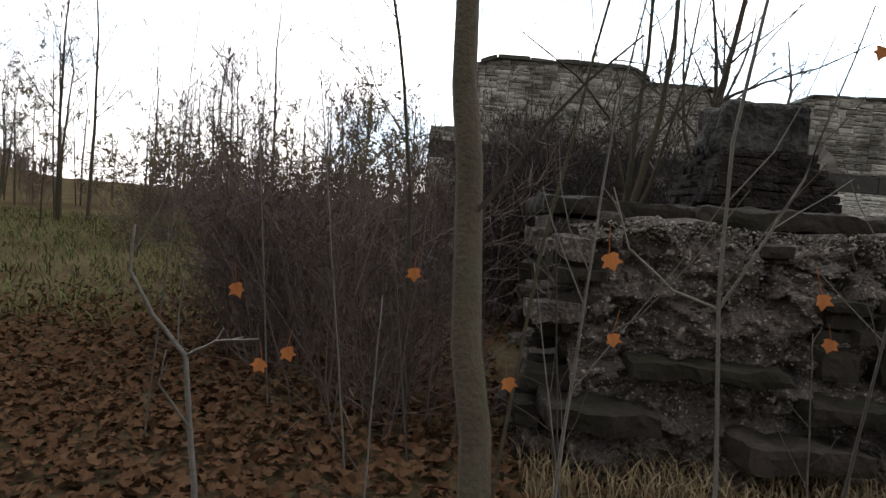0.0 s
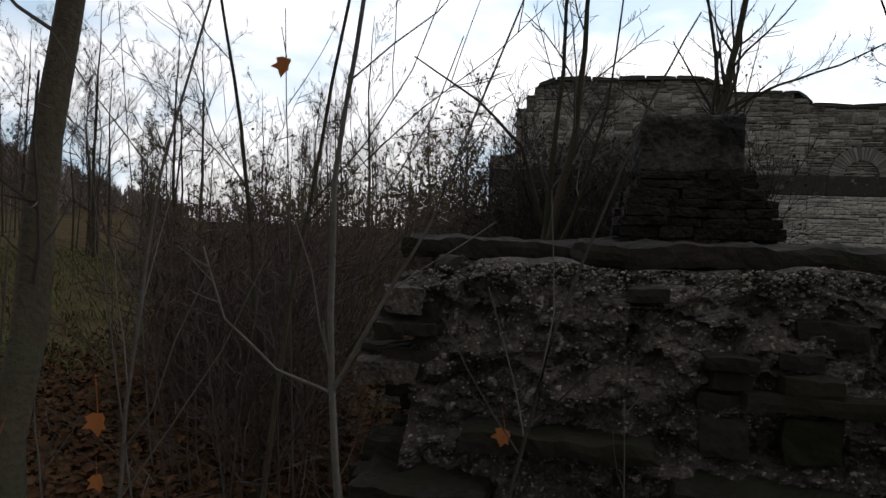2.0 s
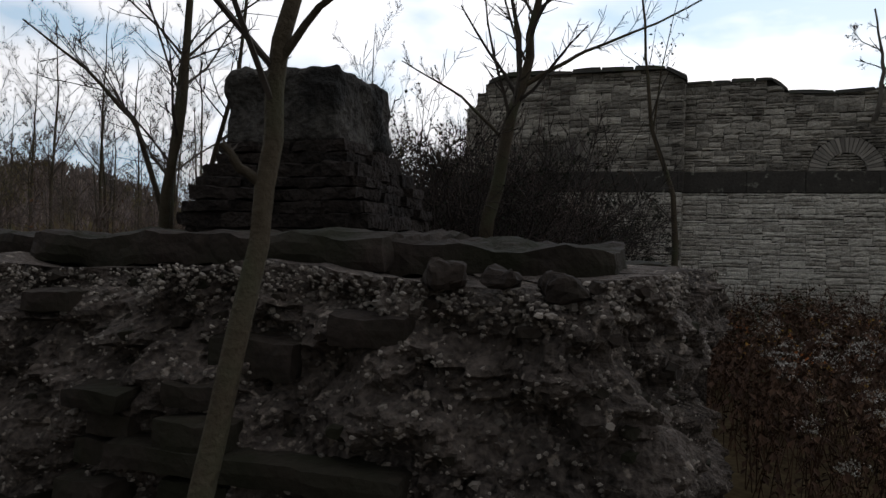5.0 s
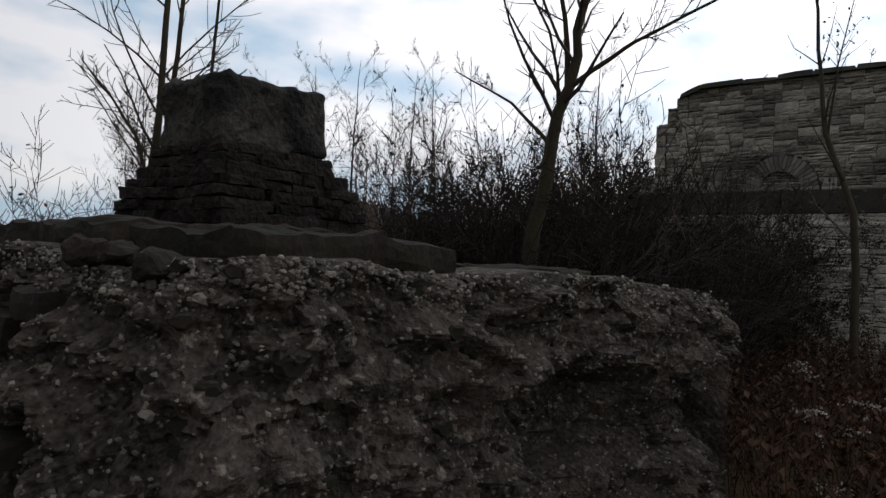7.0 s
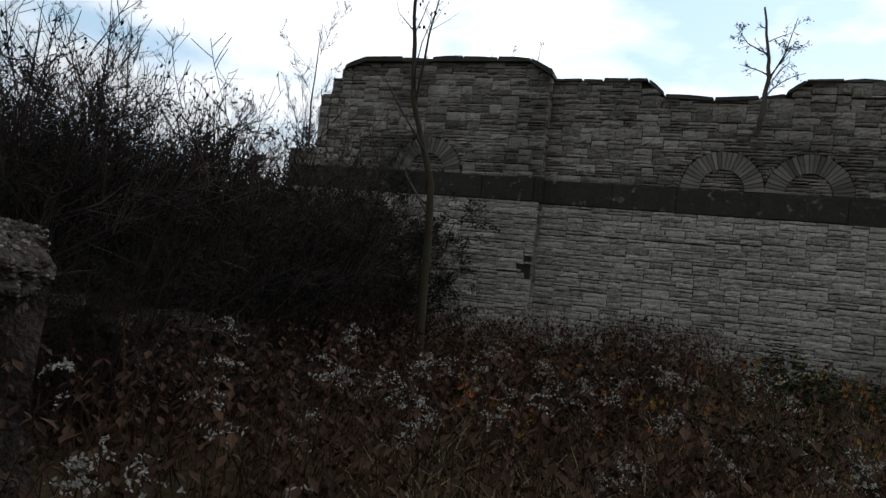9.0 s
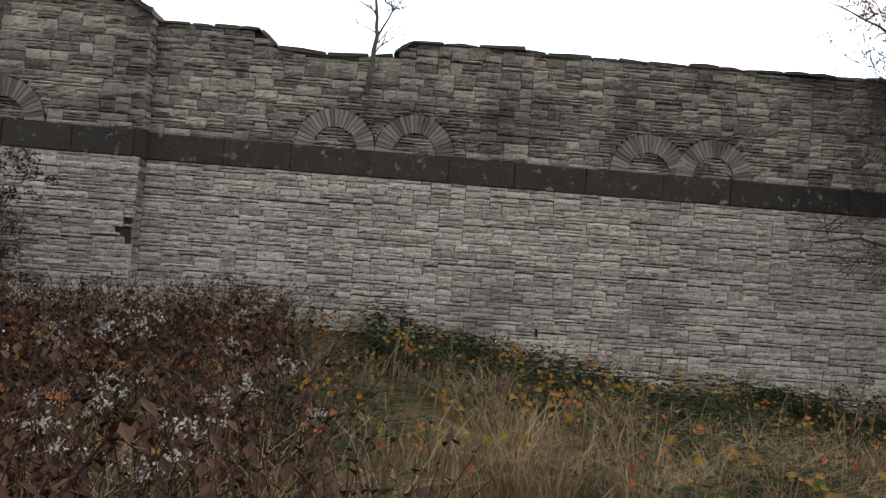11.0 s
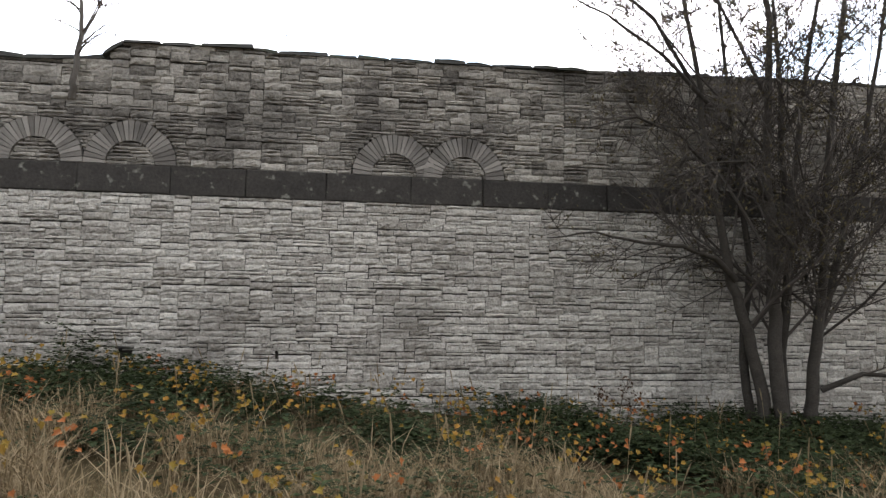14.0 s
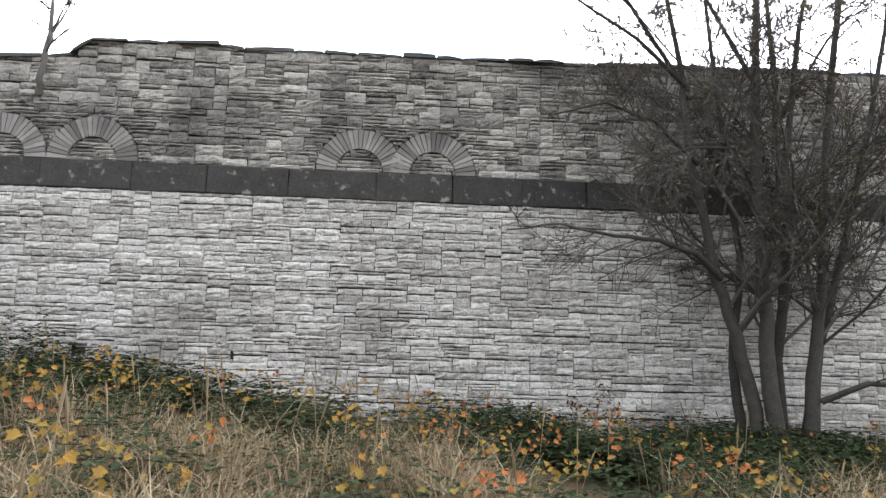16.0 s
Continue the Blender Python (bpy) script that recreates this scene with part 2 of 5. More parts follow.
# ---- mesh builder ----
class Geo:
    def __init__(self):
        self.v, self.f = [], []

    def add(self, verts, faces):
        k = len(self.v)
        self.v.extend(verts)
        self.f.extend([tuple(i + k for i in q) for q in faces])

    def mesh(self, name, mat, smooth=False):
        me = bpy.data.meshes.new(name)
        me.from_pydata([tuple(p) for p in self.v], [], self.f)
        me.materials.append(mat)
        if smooth:
            me.polygons.foreach_set("use_smooth", [True] * len(me.polygons))
        me.update()
        return me

    def tube(self, pts, radii, sides=5):
        """A tapered tube along pts."""
        rings, pts = [], [Vector(p) for p in pts]
        up = Vector((0.31, 0.17, 0.93))
        for i, p in enumerate(pts):
            d = (pts[min(i + 1, len(pts) - 1)] - pts[max(i - 1, 0)]).normalized()
            a = d.cross(up)
            if a.length < 0.05:
                a = d.cross(Vector((1, 0, 0)))
            a.normalize()
            b = d.cross(a)
            rings += [p + (a * math.cos(2 * math.pi * s / sides) + b * math.sin(2 * math.pi * s / sides)) * radii[i] for s in range(sides)]
        fs = []
        for i in range(len(pts) - 1):
            for s in range(sides):
                t = (s + 1) % sides
                fs.append((i * sides + s, i * sides + t, (i + 1) * sides + t, (i + 1) * sides + s))
        fs.append(tuple(range((len(pts) - 1) * sides, len(pts) * sides)))
        self.add(rings, fs)

    def leaf(self, p, d, up, size, kind=0):
        """A folded leaf at p, pointing along d. kind 1: five-lobed."""
        d = Vector(d).normalized()
        s = d.cross(Vector(up))
        s = s.normalized() if s.length > 1e-3 else Vector((1, 0, 0))
        n = s.cross(d)
        p = Vector(p)
        if kind == 0:
            self.add([p, p + d * size * 0.5 + s * size * 0.28 + n * size * 0.1, p + d * size, p + d * size * 0.5 - s * size * 0.28 + n * size * 0.1], [(0, 1, 2), (0, 2, 3)])
        else:
            sh = [(0.0, 0.0), (0.22, -0.04), (0.5, 0.16), (0.38, 0.36), (0.6, 0.68), (0.27, 0.66), (0.0, 1.0)]
            right = [p + s * x * size + d * y * size + n * size * 0.7 * x * x - n * size * 0.25 * y * y for x, y in sh]
            left = [p - s * x * size + d * y * size + n * size * 0.9 * x * x - n * size * 0.25 * y * y for x, y in sh[1:-1]]
            v = right + left
            r, q = [0, 1, 2, 3, 4, 5, 6], [0, 7, 8, 9, 10, 11, 6]
            self.add(v, [tuple(r), tuple(reversed(q))])


def part(name, geo, mat, parent, label="", smooth=False):
    ob = new(name, geo.mesh(name, mat, smooth))
    ob.parent = parent
    return tagged(ob, label)


def thing(name, label, category, group="", at=(0, 0, 0), kind=""):
    e = new(name)
    e.empty_display_size = 0.1
    e.location = at
    return tagged(e, label, category, group, kind)


def solid(name, geo, mat, label="", category="", group="", kind="", smooth=False):
    return tagged(new(name, geo.mesh(name, mat, smooth)), label, category, group, kind)


# ---- lie of the land ----
def lerp(x, xs, zs):
    return float(np.interp(x, xs, zs))


def ground_z(x, y):
    walk_z = lerp(x, [-30, -8, -3, 0, 3, 5, 6.5, 9, 14, 40], [-0.1, 0.08, 0.15, 0.05, -0.15, -0.35, -0.6, -0.8, -0.95, -1.2])
    wall_z = lerp(x, [-30, -8, -3, -1, 0.5, 2, 4, 6.6, 10, 14, 40], [-0.1, 0.0, 0.0, 0.15, 0.28, 0.12, -0.1, -0.45, -0.62, -0.75, -1.0])
    k = min(1, max(0, (y + 10.5) / 9.5))
    z = walk_z * (1 - k) + wall_z * k
    near = max(0, 1 - math.hypot(x, y + 6) / 60)
    z += near * (0.05 * noise.noise((x * 0.5, y * 0.5, 0)) + 0.025 * noise.noise((x * 1.9, y * 1.9, 3)))
    hx, hy = (x + 172) / 36, (y - 140) / 50
    z += 17 * math.exp(-(hx * hx + hy * hy))
    return z


def ground():
    g = Geo()
    ax = [-900, -500, -330] + list(np.arange(-260, -40, 11.0)) + list(np.arange(-40, -14, 1.6)) + list(np.arange(-14, 14, 0.3)) + list(np.arange(14, 40, 3.0)) + [60, 100, 180, 320, 600, 900]
    ay = [-700, -300, -120, -60, -40, -30] + list(np.arange(-24, 2, 0.3)) + list(np.arange(2, 40, 2.0)) + list(np.arange(40, 220, 10.0)) + [260, 340, 500, 900]
    for y in ay:
        for x in ax:
            g.v.append((x, y, ground_z(x, y)))
    w = len(ax)
    for j in range(len(ay) - 1):
        for i in range(w - 1):
            g.f.append((j * w + i, j * w + i + 1, (j + 1) * w + i + 1, (j + 1) * w + i))
    return solid("ground", g, M_GROUND, "brown leafy soil with thin rough grass", "ground", kind="structure", smooth=True)


ground()

# ---- tall wall ----
WALL_X0, WALL_X1, PIL_X = -6.66, 24.0, -2.43
TOP_X = [-7.5, -7.45, -6.9, -6.89, -6.68, -6.67, -6.5, -6.49, -6.27, -6.26, -2.8, -2.44, -2.41, -0.8, -0.66, -0.52, 0.3, 0.9, 1.33, 1.6, 3.6, 3.75, 7.2, 10.0, 13.5, 24]
TOP_Z = [3.3, 3.5, 3.55, 4.57, 4.6, 4.9, 4.92, 5.08, 5.1, 5.22, 5.23, 5.1, 4.97, 4.98, 4.9, 4.71, 4.67, 4.71, 4.76, 5.0, 5.04, 4.99, 5.02, 5.07, 5.13, 5.22]
BAND0, BAND1 = 2.75, 3.17
FANS = [(0.5, BAND1, 0.0), (1.78, BAND1, 0.0), (5.61, BAND1, 0.0), (6.69, BAND1, 0.0), (-4.55, BAND1, -0.25)]
FAN_R, FAN_IN = 0.65, 0.34
HOLES = [(1.76, 1.95, 0.4, 0.52), (3.935, 3.975, 0.4, 0.53), (-2.6, -2.43, 1.68, 1.82), (-2.72, -2.43, 1.54, 1.68), (-2.56, -2.43, 1.42, 1.54)]


def block(g, x0, x1, z0, z1, y, depth, rough, rnd):
    """One split-faced stone whose face looks along -y; the face bulges and its arrises are chipped."""
    c = min(0.016, 0.2 * (z1 - z0), 0.2 * (x1 - x0))
    j = lambda s: rnd.uniform(-s, s)
    xm = (x0 + x1) / 2 + j(0.2) * (x1 - x0)
    e, tip = 0.0055, j(0.025)
    rim = [(x0 + j(e), z0 + j(e)), (xm, z0 + j(e)), (x1 + j(e), z0 + j(e)), (x1 + j(e), z1 + j(e)), (xm, z1 + j(e)), (x0 + j(e), z1 + j(e))]
    ins = [(x0 + c, z0 + c), (xm, z0 + c), (x1 - c, z0 + c), (x1 - c, z1 - c), (xm, z1 - c), (x0 + c, z1 - c)]
    v = [(a, y + depth, b) for a, b in rim] + [(a, y + c * 0.9, b) for a, b in rim] + [(a + j(c * 0.4), y + tip * (a - xm) + j(rough), b + j(c * 0.4)) for a, b in ins]
    f = []
    for k in range(6):
        m = (k + 1) % 6
        f += [(k, m, 6 + m, 6 + k), (6 + k, 6 + m, 12 + m, 12 + k)]
    f += [(12, 13, 16, 17), (13, 14, 15, 16)]
    g.add(v, f)


def cut(intervals, a, b):
    out = []
    for p, q in intervals:
        if b <= p or a >= q:
            out.append((p, q))
        else:
            if a - p > 0.03:
                out.append((p, a))
            if q - b > 0.03:
                out.append((b, q))
    return out


def rock_face(g, x0, x1, z0, z1, y, depth, bulge, rnd):
    """One quarry-faced stone looking along -y: arrises set back, the face swelling and uneven."""
    nx, nz = max(3, min(6, round((x1 - x0) / 0.07))), (4 if z1 - z0 > 0.13 else 3)
    j = lambda q: rnd.uniform(-q, q)
    dx, dz, e = (x1 - x0) / nx, (z1 - z0) / nz, 0.006
    lean, k = j(0.3), len(g.v)
    v, rim = [], []
    for b in range(nz + 1):
        for a in range(nx + 1):
            inner = 0 < a < nx and 0 < b < nz
            px = x0 + dx * a + (j(dx * 0.28) if inner else j(e))
            pz = z0 + dz * b + (j(dz * 0.28) if inner else j(e))
            v.append((px, y - (bulge * (rnd.uniform(0.15, 1.0) + lean * (b / nz - 0.5)) if inner else j(0.004)), pz))
    w = nx + 1
    rim = [a for a in range(w)] + [b * w + nx for b in range(1, nz + 1)] + [nz * w + a for a in range(nx - 1, -1, -1)] + [b * w for b in range(nz - 1, 0, -1)]
    n = len(v)
    v += [(v[q][0], y + depth, v[q][2]) for q in rim]
    f = [(b * w + a, b * w + a + 1, (b + 1) * w + a + 1, (b + 1) * w + a) for b in range(nz) for a in range(nx)]
    f += [(rim[q], n + q, n + (q + 1) % len(rim), rim[(q + 1) % len(rim)]) for q in range(len(rim))]
    g.add(v, f)


def courses(x0, x1, z0, z1, face, unit, odds, ls, rnd):
    """Yields the stones (x0, x1, z0, z1) of snecked rubble, one to three units high, cut round fans, holes and the broken top."""
    rows = max(1, round((z1 - z0) / unit))
    unit = (z1 - z0) / rows
    lines = [z0 + unit * (k + (rnd.uniform(-0.16, 0.16) if 0 < k < rows else 0)) for k in range(rows + 1)]
    step = 0.04
    cols = int((x1 - x0) / step)
    step = (x1 - x0) / cols
    free = [[True] * cols for _ in range(rows)]
    for k in range(rows):
        c = 0
        while c < cols:
            if not free[k][c]:
                c += 1
                continue
            room = 1
            while c + room < cols and free[k][c + room]:
                room += 1
            u = rnd.random()
            high = 1 if u < odds[0] else (2 if u < odds[0] + odds[1] else 3)
            n = max(3, round(rnd.uniform(*ls) / step)) + (2 if high == 1 else 0)
            if room - n < 4:
                n = room
            if n < 4:
                high = 1
            high = min(high, rows - k)
            if any(fy == face and x0 + (c + n) * step > fx - FAN_R and x0 + c * step < fx + FAN_R and fz - 0.02 < lines[k] < fz + FAN_R for fx, fz, fy in FANS):
                high = 1
            while high > 1:                 # as long as the stones above leave room
                run = 0
                while run < n and all(free[k + q][c + run] for q in range(high)):
                    run += 1
                if run >= 5:
                    n = run
                    break
                high -= 1
            while high > 1 and not all(free[k + q][c + p] for q in range(high) for p in range(n)):
                high -= 1
            for q in range(high):
                free[k + q][c:c + n] = [False] * n
            p0, p1 = x0 + c * step, x0 + (c + n) * step
            wave = 0.02 * noise.noise((0.5 * (p0 + p1) * 0.45, k * 0.25, face * 9)) * min(1, k / 3, (rows - k - high) / 3)
            a, b = lines[k] + wave, lines[k + high] + wave
            c += n
            iv = [(p0, p1)]
            for fx, fz, fy in FANS:
                if fy == face and a < fz + FAN_R and b > fz:
                    za = zb = max(0.5 * (a + b) - fz, 0)
                    wd = math.sqrt(max(0, FAN_R ** 2 - za ** 2))
                    wi = math.sqrt(max(0, FAN_IN ** 2 - zb ** 2)) if zb < FAN_IN else 0
                    iv = cut(cut(iv, fx - wd, fx - wi), fx + wi, fx + wd) if wi > 0.06 else cut(iv, fx - wd, fx + wd)
            for q in (-6.895, -6.675, -6.495, -6.265):
                iv = cut(iv, q - 0.001, q + 0.001)
            for p, q, lo, hi in HOLES:
                if a < hi - 0.03 and b > lo + 0.03:
                    iv = cut(iv, p, q)
            for p, q in iv:
                top = min(lerp(p + 0.03, TOP_X, TOP_Z), lerp(q - 0.03, TOP_X, TOP_Z))
                if q - p > 0.03 and a < top - 0.04:
                    yield p + 0.0045, q - 0.0045, a + 0.0055, min(b, top) - 0.0055


def profile_wall(x0, x1, y0, y1, z0, name, label):
    """The wall's core, under the broken top line, with its thickness."""
    xs = sorted({x0, x1, *[x for x in TOP_X if x0 < x < x1]})
    g = Geo()
    for y in (y0, y1):
        for x in xs:
            g.v += [(x, y, z0), (x, y, lerp(x, TOP_X, TOP_Z) - 0.03)]
    n = len(xs) * 2
    for i in range(len(xs) - 1):
        a = 2 * i
        g.f += [(a, a + 2, a + 3, a + 1), (n + a, n + a + 1, n + a + 3, n + a + 2), (a + 1, a + 3, n + a + 3, n + a + 1)]
    g.f += [(0, 1, n + 1, n), (n - 2, 2 * n - 2, 2 * n - 1, n - 1)]
    return solid(name, g, M_MORTAR, label, "wall", kind="structure")


wall = profile_wall(PIL_X, WALL_X1, 0.035, 0.7, -1.4, "wall_north", "tall coursed sandstone wall with a broken top")
pilaster = profile_wall(-7.48, PIL_X, -0.215, 0.7, -0.5, "wall_pilaster", "projecting sandstone wall end, broken in steps")

EAST_X0, EAST_X1 = 14.2, 18.5
pier = profile_wall(EAST_X0, EAST_X1, -0.215, 0.03, -1.6, "wall_pier", "second projecting pier of coursed sandstone")


def fan(parent, fx, fz, fy, rnd):
    n = 23
    for k in range(n):
        a0, a1 = math.pi * k / n + 0.003, math.pi * (k + 1) / n - 0.003
        g = Geo()
        out = FAN_R - 0.012 * rnd.random()
        y = fy - rnd.uniform(0.022, 0.034)
        ring = [(FAN_IN, a0), (out, a0), (out, (a0 + a1) / 2), (out, a1), (FAN_IN, a1)]
        v = [(fx + r * math.cos(a), fy + 0.05, fz + r * math.sin(a)) for r, a in ring]
        mid = (a0 + a1) / 2
        v += [(fx + (r + (0.006 if r < 0.4 else -0.006)) * math.cos(mid + (a - mid) * 0.9), y, fz + (r + (0.006 if r < 0.4 else -0.006)) * math.sin(mid + (a - mid) * 0.9)) for r, a in ring]
        g.add(v, [(i, 5 + i, 5 + (i + 1) % 5, (i + 1) % 5) for i in range(5)] + [(9, 8, 7, 6, 5)])
        part("voussoir", g, M_FAN, parent)


rnd = random.Random(5)
for fx, fz, fy in FANS:
    fan(pilaster if fy else wall, fx, fz, fy, rnd)

# band course: long blackened blocks
x = PIL_X + 0.01
while x < WALL_X1:
    ln = rnd.uniform(0.95, 1.35)
    g = Geo()
    block(g, x + 0.004, min(x + ln, WALL_X1) - 0.004, BAND0, BAND1, -0.03, 0.09, 0.007, rnd)
    part("band_stone", g, M_BAND, wall)
    x += ln
x = -6.7
while x < PIL_X - 0.05:
    ln = min(rnd.uniform(0.9, 1.3), PIL_X + 0.02 - x)
    g = Geo()
    block(g, x + 0.004, x + ln - 0.004, BAND0, BAND1, -0.28, 0.09, 0.007, rnd)
    part("band_stone", g, M_BAND, pilaster)
    x += ln

x = EAST_X0
while x < EAST_X1 - 0.05:
    ln = min(rnd.uniform(0.9, 1.3), EAST_X1 - x)
    g = Geo()
    block(g, x + 0.004, x + ln - 0.004, BAND0, BAND1, -0.28, 0.09, 0.007, rnd)
    part("band_stone", g, M_BAND, pier)
    x += ln


def coping(parent, x0, x1, y0, y1, rnd, th=0.09):
    x = x0
    while x < x1 - 0.1:
        ln = min(rnd.uniform(0.35, 0.85), x1 - x)
        for q in (-2.8, -0.8, -0.52, 1.33, 1.6):      # a stone ends where the broken top steps
            if x + 0.12 < q < x + ln:
                ln = q - x
        za, zb = (lerp(q, TOP_X, TOP_Z) - 0.035 for q in (x + 0.03, x + ln - 0.03))
        t0, t1 = th * rnd.uniform(0.5, 1.1), th * rnd.uniform(0.5, 1.1)
        f, b = y0 + rnd.uniform(-0.05, 0.02), y1
        v = [(x, f, za), (x + ln, f, zb), (x + ln, b, zb), (x, b, za), (x + 0.02, f + 0.03, za + t0), (x + ln / 2, f + 0.02, (za + zb) / 2 + (t0 + t1) / 2 + rnd.uniform(-.01, .02)), (x + ln - 0.02, f + 0.03, zb + t1), (x + ln - 0.02, b, zb + t1), (x + 0.02, b, za + t0)]
        g = Geo()
        g.add(v, [(0, 1, 6, 5, 4), (1, 2, 7, 6), (2, 3, 8, 7), (3, 0, 4, 8), (4, 5, 6, 7), (4, 7, 8), (3, 2, 1, 0)])
        part("coping_stone", g, M_COPING, parent)
        x += ln


coping(wall, PIL_X, WALL_X1, -0.03, 0.72, rnd, 0.07)
coping(pier, EAST_X0, EAST_X1, -0.31, 0.74, rnd, 0.13)
coping(pilaster, -6.42, PIL_X + 0.05, -0.33, 0.72, rnd, 0.11)

# the stones, near stretch one by one, the rest joined
LOW, HIGH = (0.05, (0.24, 0.74), (0.22, 0.5)), (0.054, (0.38, 0.46), (0.18, 0.42))
for x0, x1, z0, z1, face, (unit, odds, ls), mat, parent in (
        (PIL_X, WALL_X1, -1.2, BAND0, 0.0, LOW, M_STONE, wall),
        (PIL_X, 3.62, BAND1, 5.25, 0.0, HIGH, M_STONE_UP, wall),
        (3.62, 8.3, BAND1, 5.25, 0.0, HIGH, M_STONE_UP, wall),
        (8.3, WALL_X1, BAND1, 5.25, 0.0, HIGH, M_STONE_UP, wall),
        (-7.46, PIL_X, -0.4, BAND0, -0.25, LOW, M_STONE, pilaster),
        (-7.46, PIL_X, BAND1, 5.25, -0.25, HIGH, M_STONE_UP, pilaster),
        (EAST_X0, EAST_X1, -1.4, BAND0, -0.25, LOW, M_STONE, pier),
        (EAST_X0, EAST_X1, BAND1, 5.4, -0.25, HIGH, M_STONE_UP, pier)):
    rest, single = Geo(), 0
    for a, b, c, d in courses(x0, x1, z0, z1, face, unit, odds, ls, rnd):
        y = face - rnd.uniform(0.0, 0.014)
        bulge = rnd.uniform(0.008, 0.026) if z0 < 0 else rnd.uniform(0.012, 0.034)
        near = parent is wall and ((z0 < 0 and 2.6 < a < 6.6 and 0.4 < c < 2.6) or (z0 > 0 and 1.6 < a < 6.5 and 3.2 < c < 4.6))
        if near and single < 150:
            g = Geo()
            rock_face(g, a, b, c, d, y, 0.08, bulge, rnd)
            part("stone", g, mat, parent)
            single += 1
        else:
            rock_face(rest, a, b, c, d, y, 0.08, bulge, rnd)
    tagged(part("stone_courses", rest, mat, parent), kind="stuff")
# return of the projecting end
g = Geo()
rr = random.Random(8)
z = -0.4
while z < 4.9:
    h = rr.uniform(0.09, 0.15)
    if not (BAND0 - 0.1 < z < BAND1):
        v0 = len(g.v)
        block(g, -0.01, 0.22, z + 0.005, z + h - 0.005, 0, 0.05, 0.008, rr)
        g.v[v0:] = [(PIL_X + 0.02 - q[1] * 1.0, -0.24 + q[0], q[2]) for q in g.v[v0:]]
    z += h
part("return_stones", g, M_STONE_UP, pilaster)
g = Geo()
block(g, 0, 0.21, BAND0, BAND1, 0, 0.05, 0.005, rr)
g.v = [(PIL_X + 0.03 - q[1], -0.24 + q[0], q[2]) for q in g.v]
part("band_stone", g, M_BAND, pilaster)
for p, q, r, s in HOLES[:1]:
    g = Geo()
    block(g, p - 0.03, q + 0.03, s, s + 0.04, -0.03, 0.1, 0.004, rnd)
    part("drain_lintel", g, M_BAND, wall)

g = Geo()
z = -1.4
while z < 5.0:
    h = rr.uniform(0.09, 0.15)
    if not (BAND0 - 0.1 < z < BAND1):
        v0 = len(g.v)
        rock_face(g, 0.0, 0.22, z + 0.005, z + h - 0.005, 0, 0.05, 0.02, rr)
        g.v[v0:] = [(EAST_X0 - 0.02 + q[1], -0.24 + q[0], q[2]) for q in g.v[v0:]]
    z += h
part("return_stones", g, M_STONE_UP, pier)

# ---- ruin ----
RX0, RX1, RYF, RYB = -6.05, -2.87, -12.8, -9.7


def lump(g, c, size, rnd, seg=10, rings=7, power=0.35, amp=0.12, freq=3.0, turn=0.0):
    """A worn squared stone: superellipsoid with a rough surface."""
    vs = []
    cx, cy, cz = c
    ct, st = math.cos(turn), math.sin(turn)
    off = rnd.uniform(0, 50)
    sg = lambda v, p: math.copysign(abs(v) ** p, v)
    for i in range(rings + 1):
        th = -math.pi / 2 + math.pi * i / rings
        for k in range(seg):
            ph = 2 * math.pi * k / seg + math.pi / seg
            p = Vector((sg(math.cos(th), power) * sg(math.cos(ph), power), sg(math.cos(th), power) * sg(math.sin(ph), power), sg(math.sin(th), power)))
            w = 1 + amp * noise.noise((p.x * freq + off, p.y * freq, p.z * freq))
            x, y, z = p.x * size[0] / 2 * w, p.y * size[1] / 2 * w, p.z * size[2] / 2 * w
            vs.append((cx + x * ct - y * st, cy + x * st + y * ct, cz + z))
    fs = [(i * seg + k, i * seg + (k + 1) % seg, (i + 1) * seg + (k + 1) % seg, (i + 1) * seg + k) for i in range(rings) for k in range(seg)]
    g.add(vs, fs)


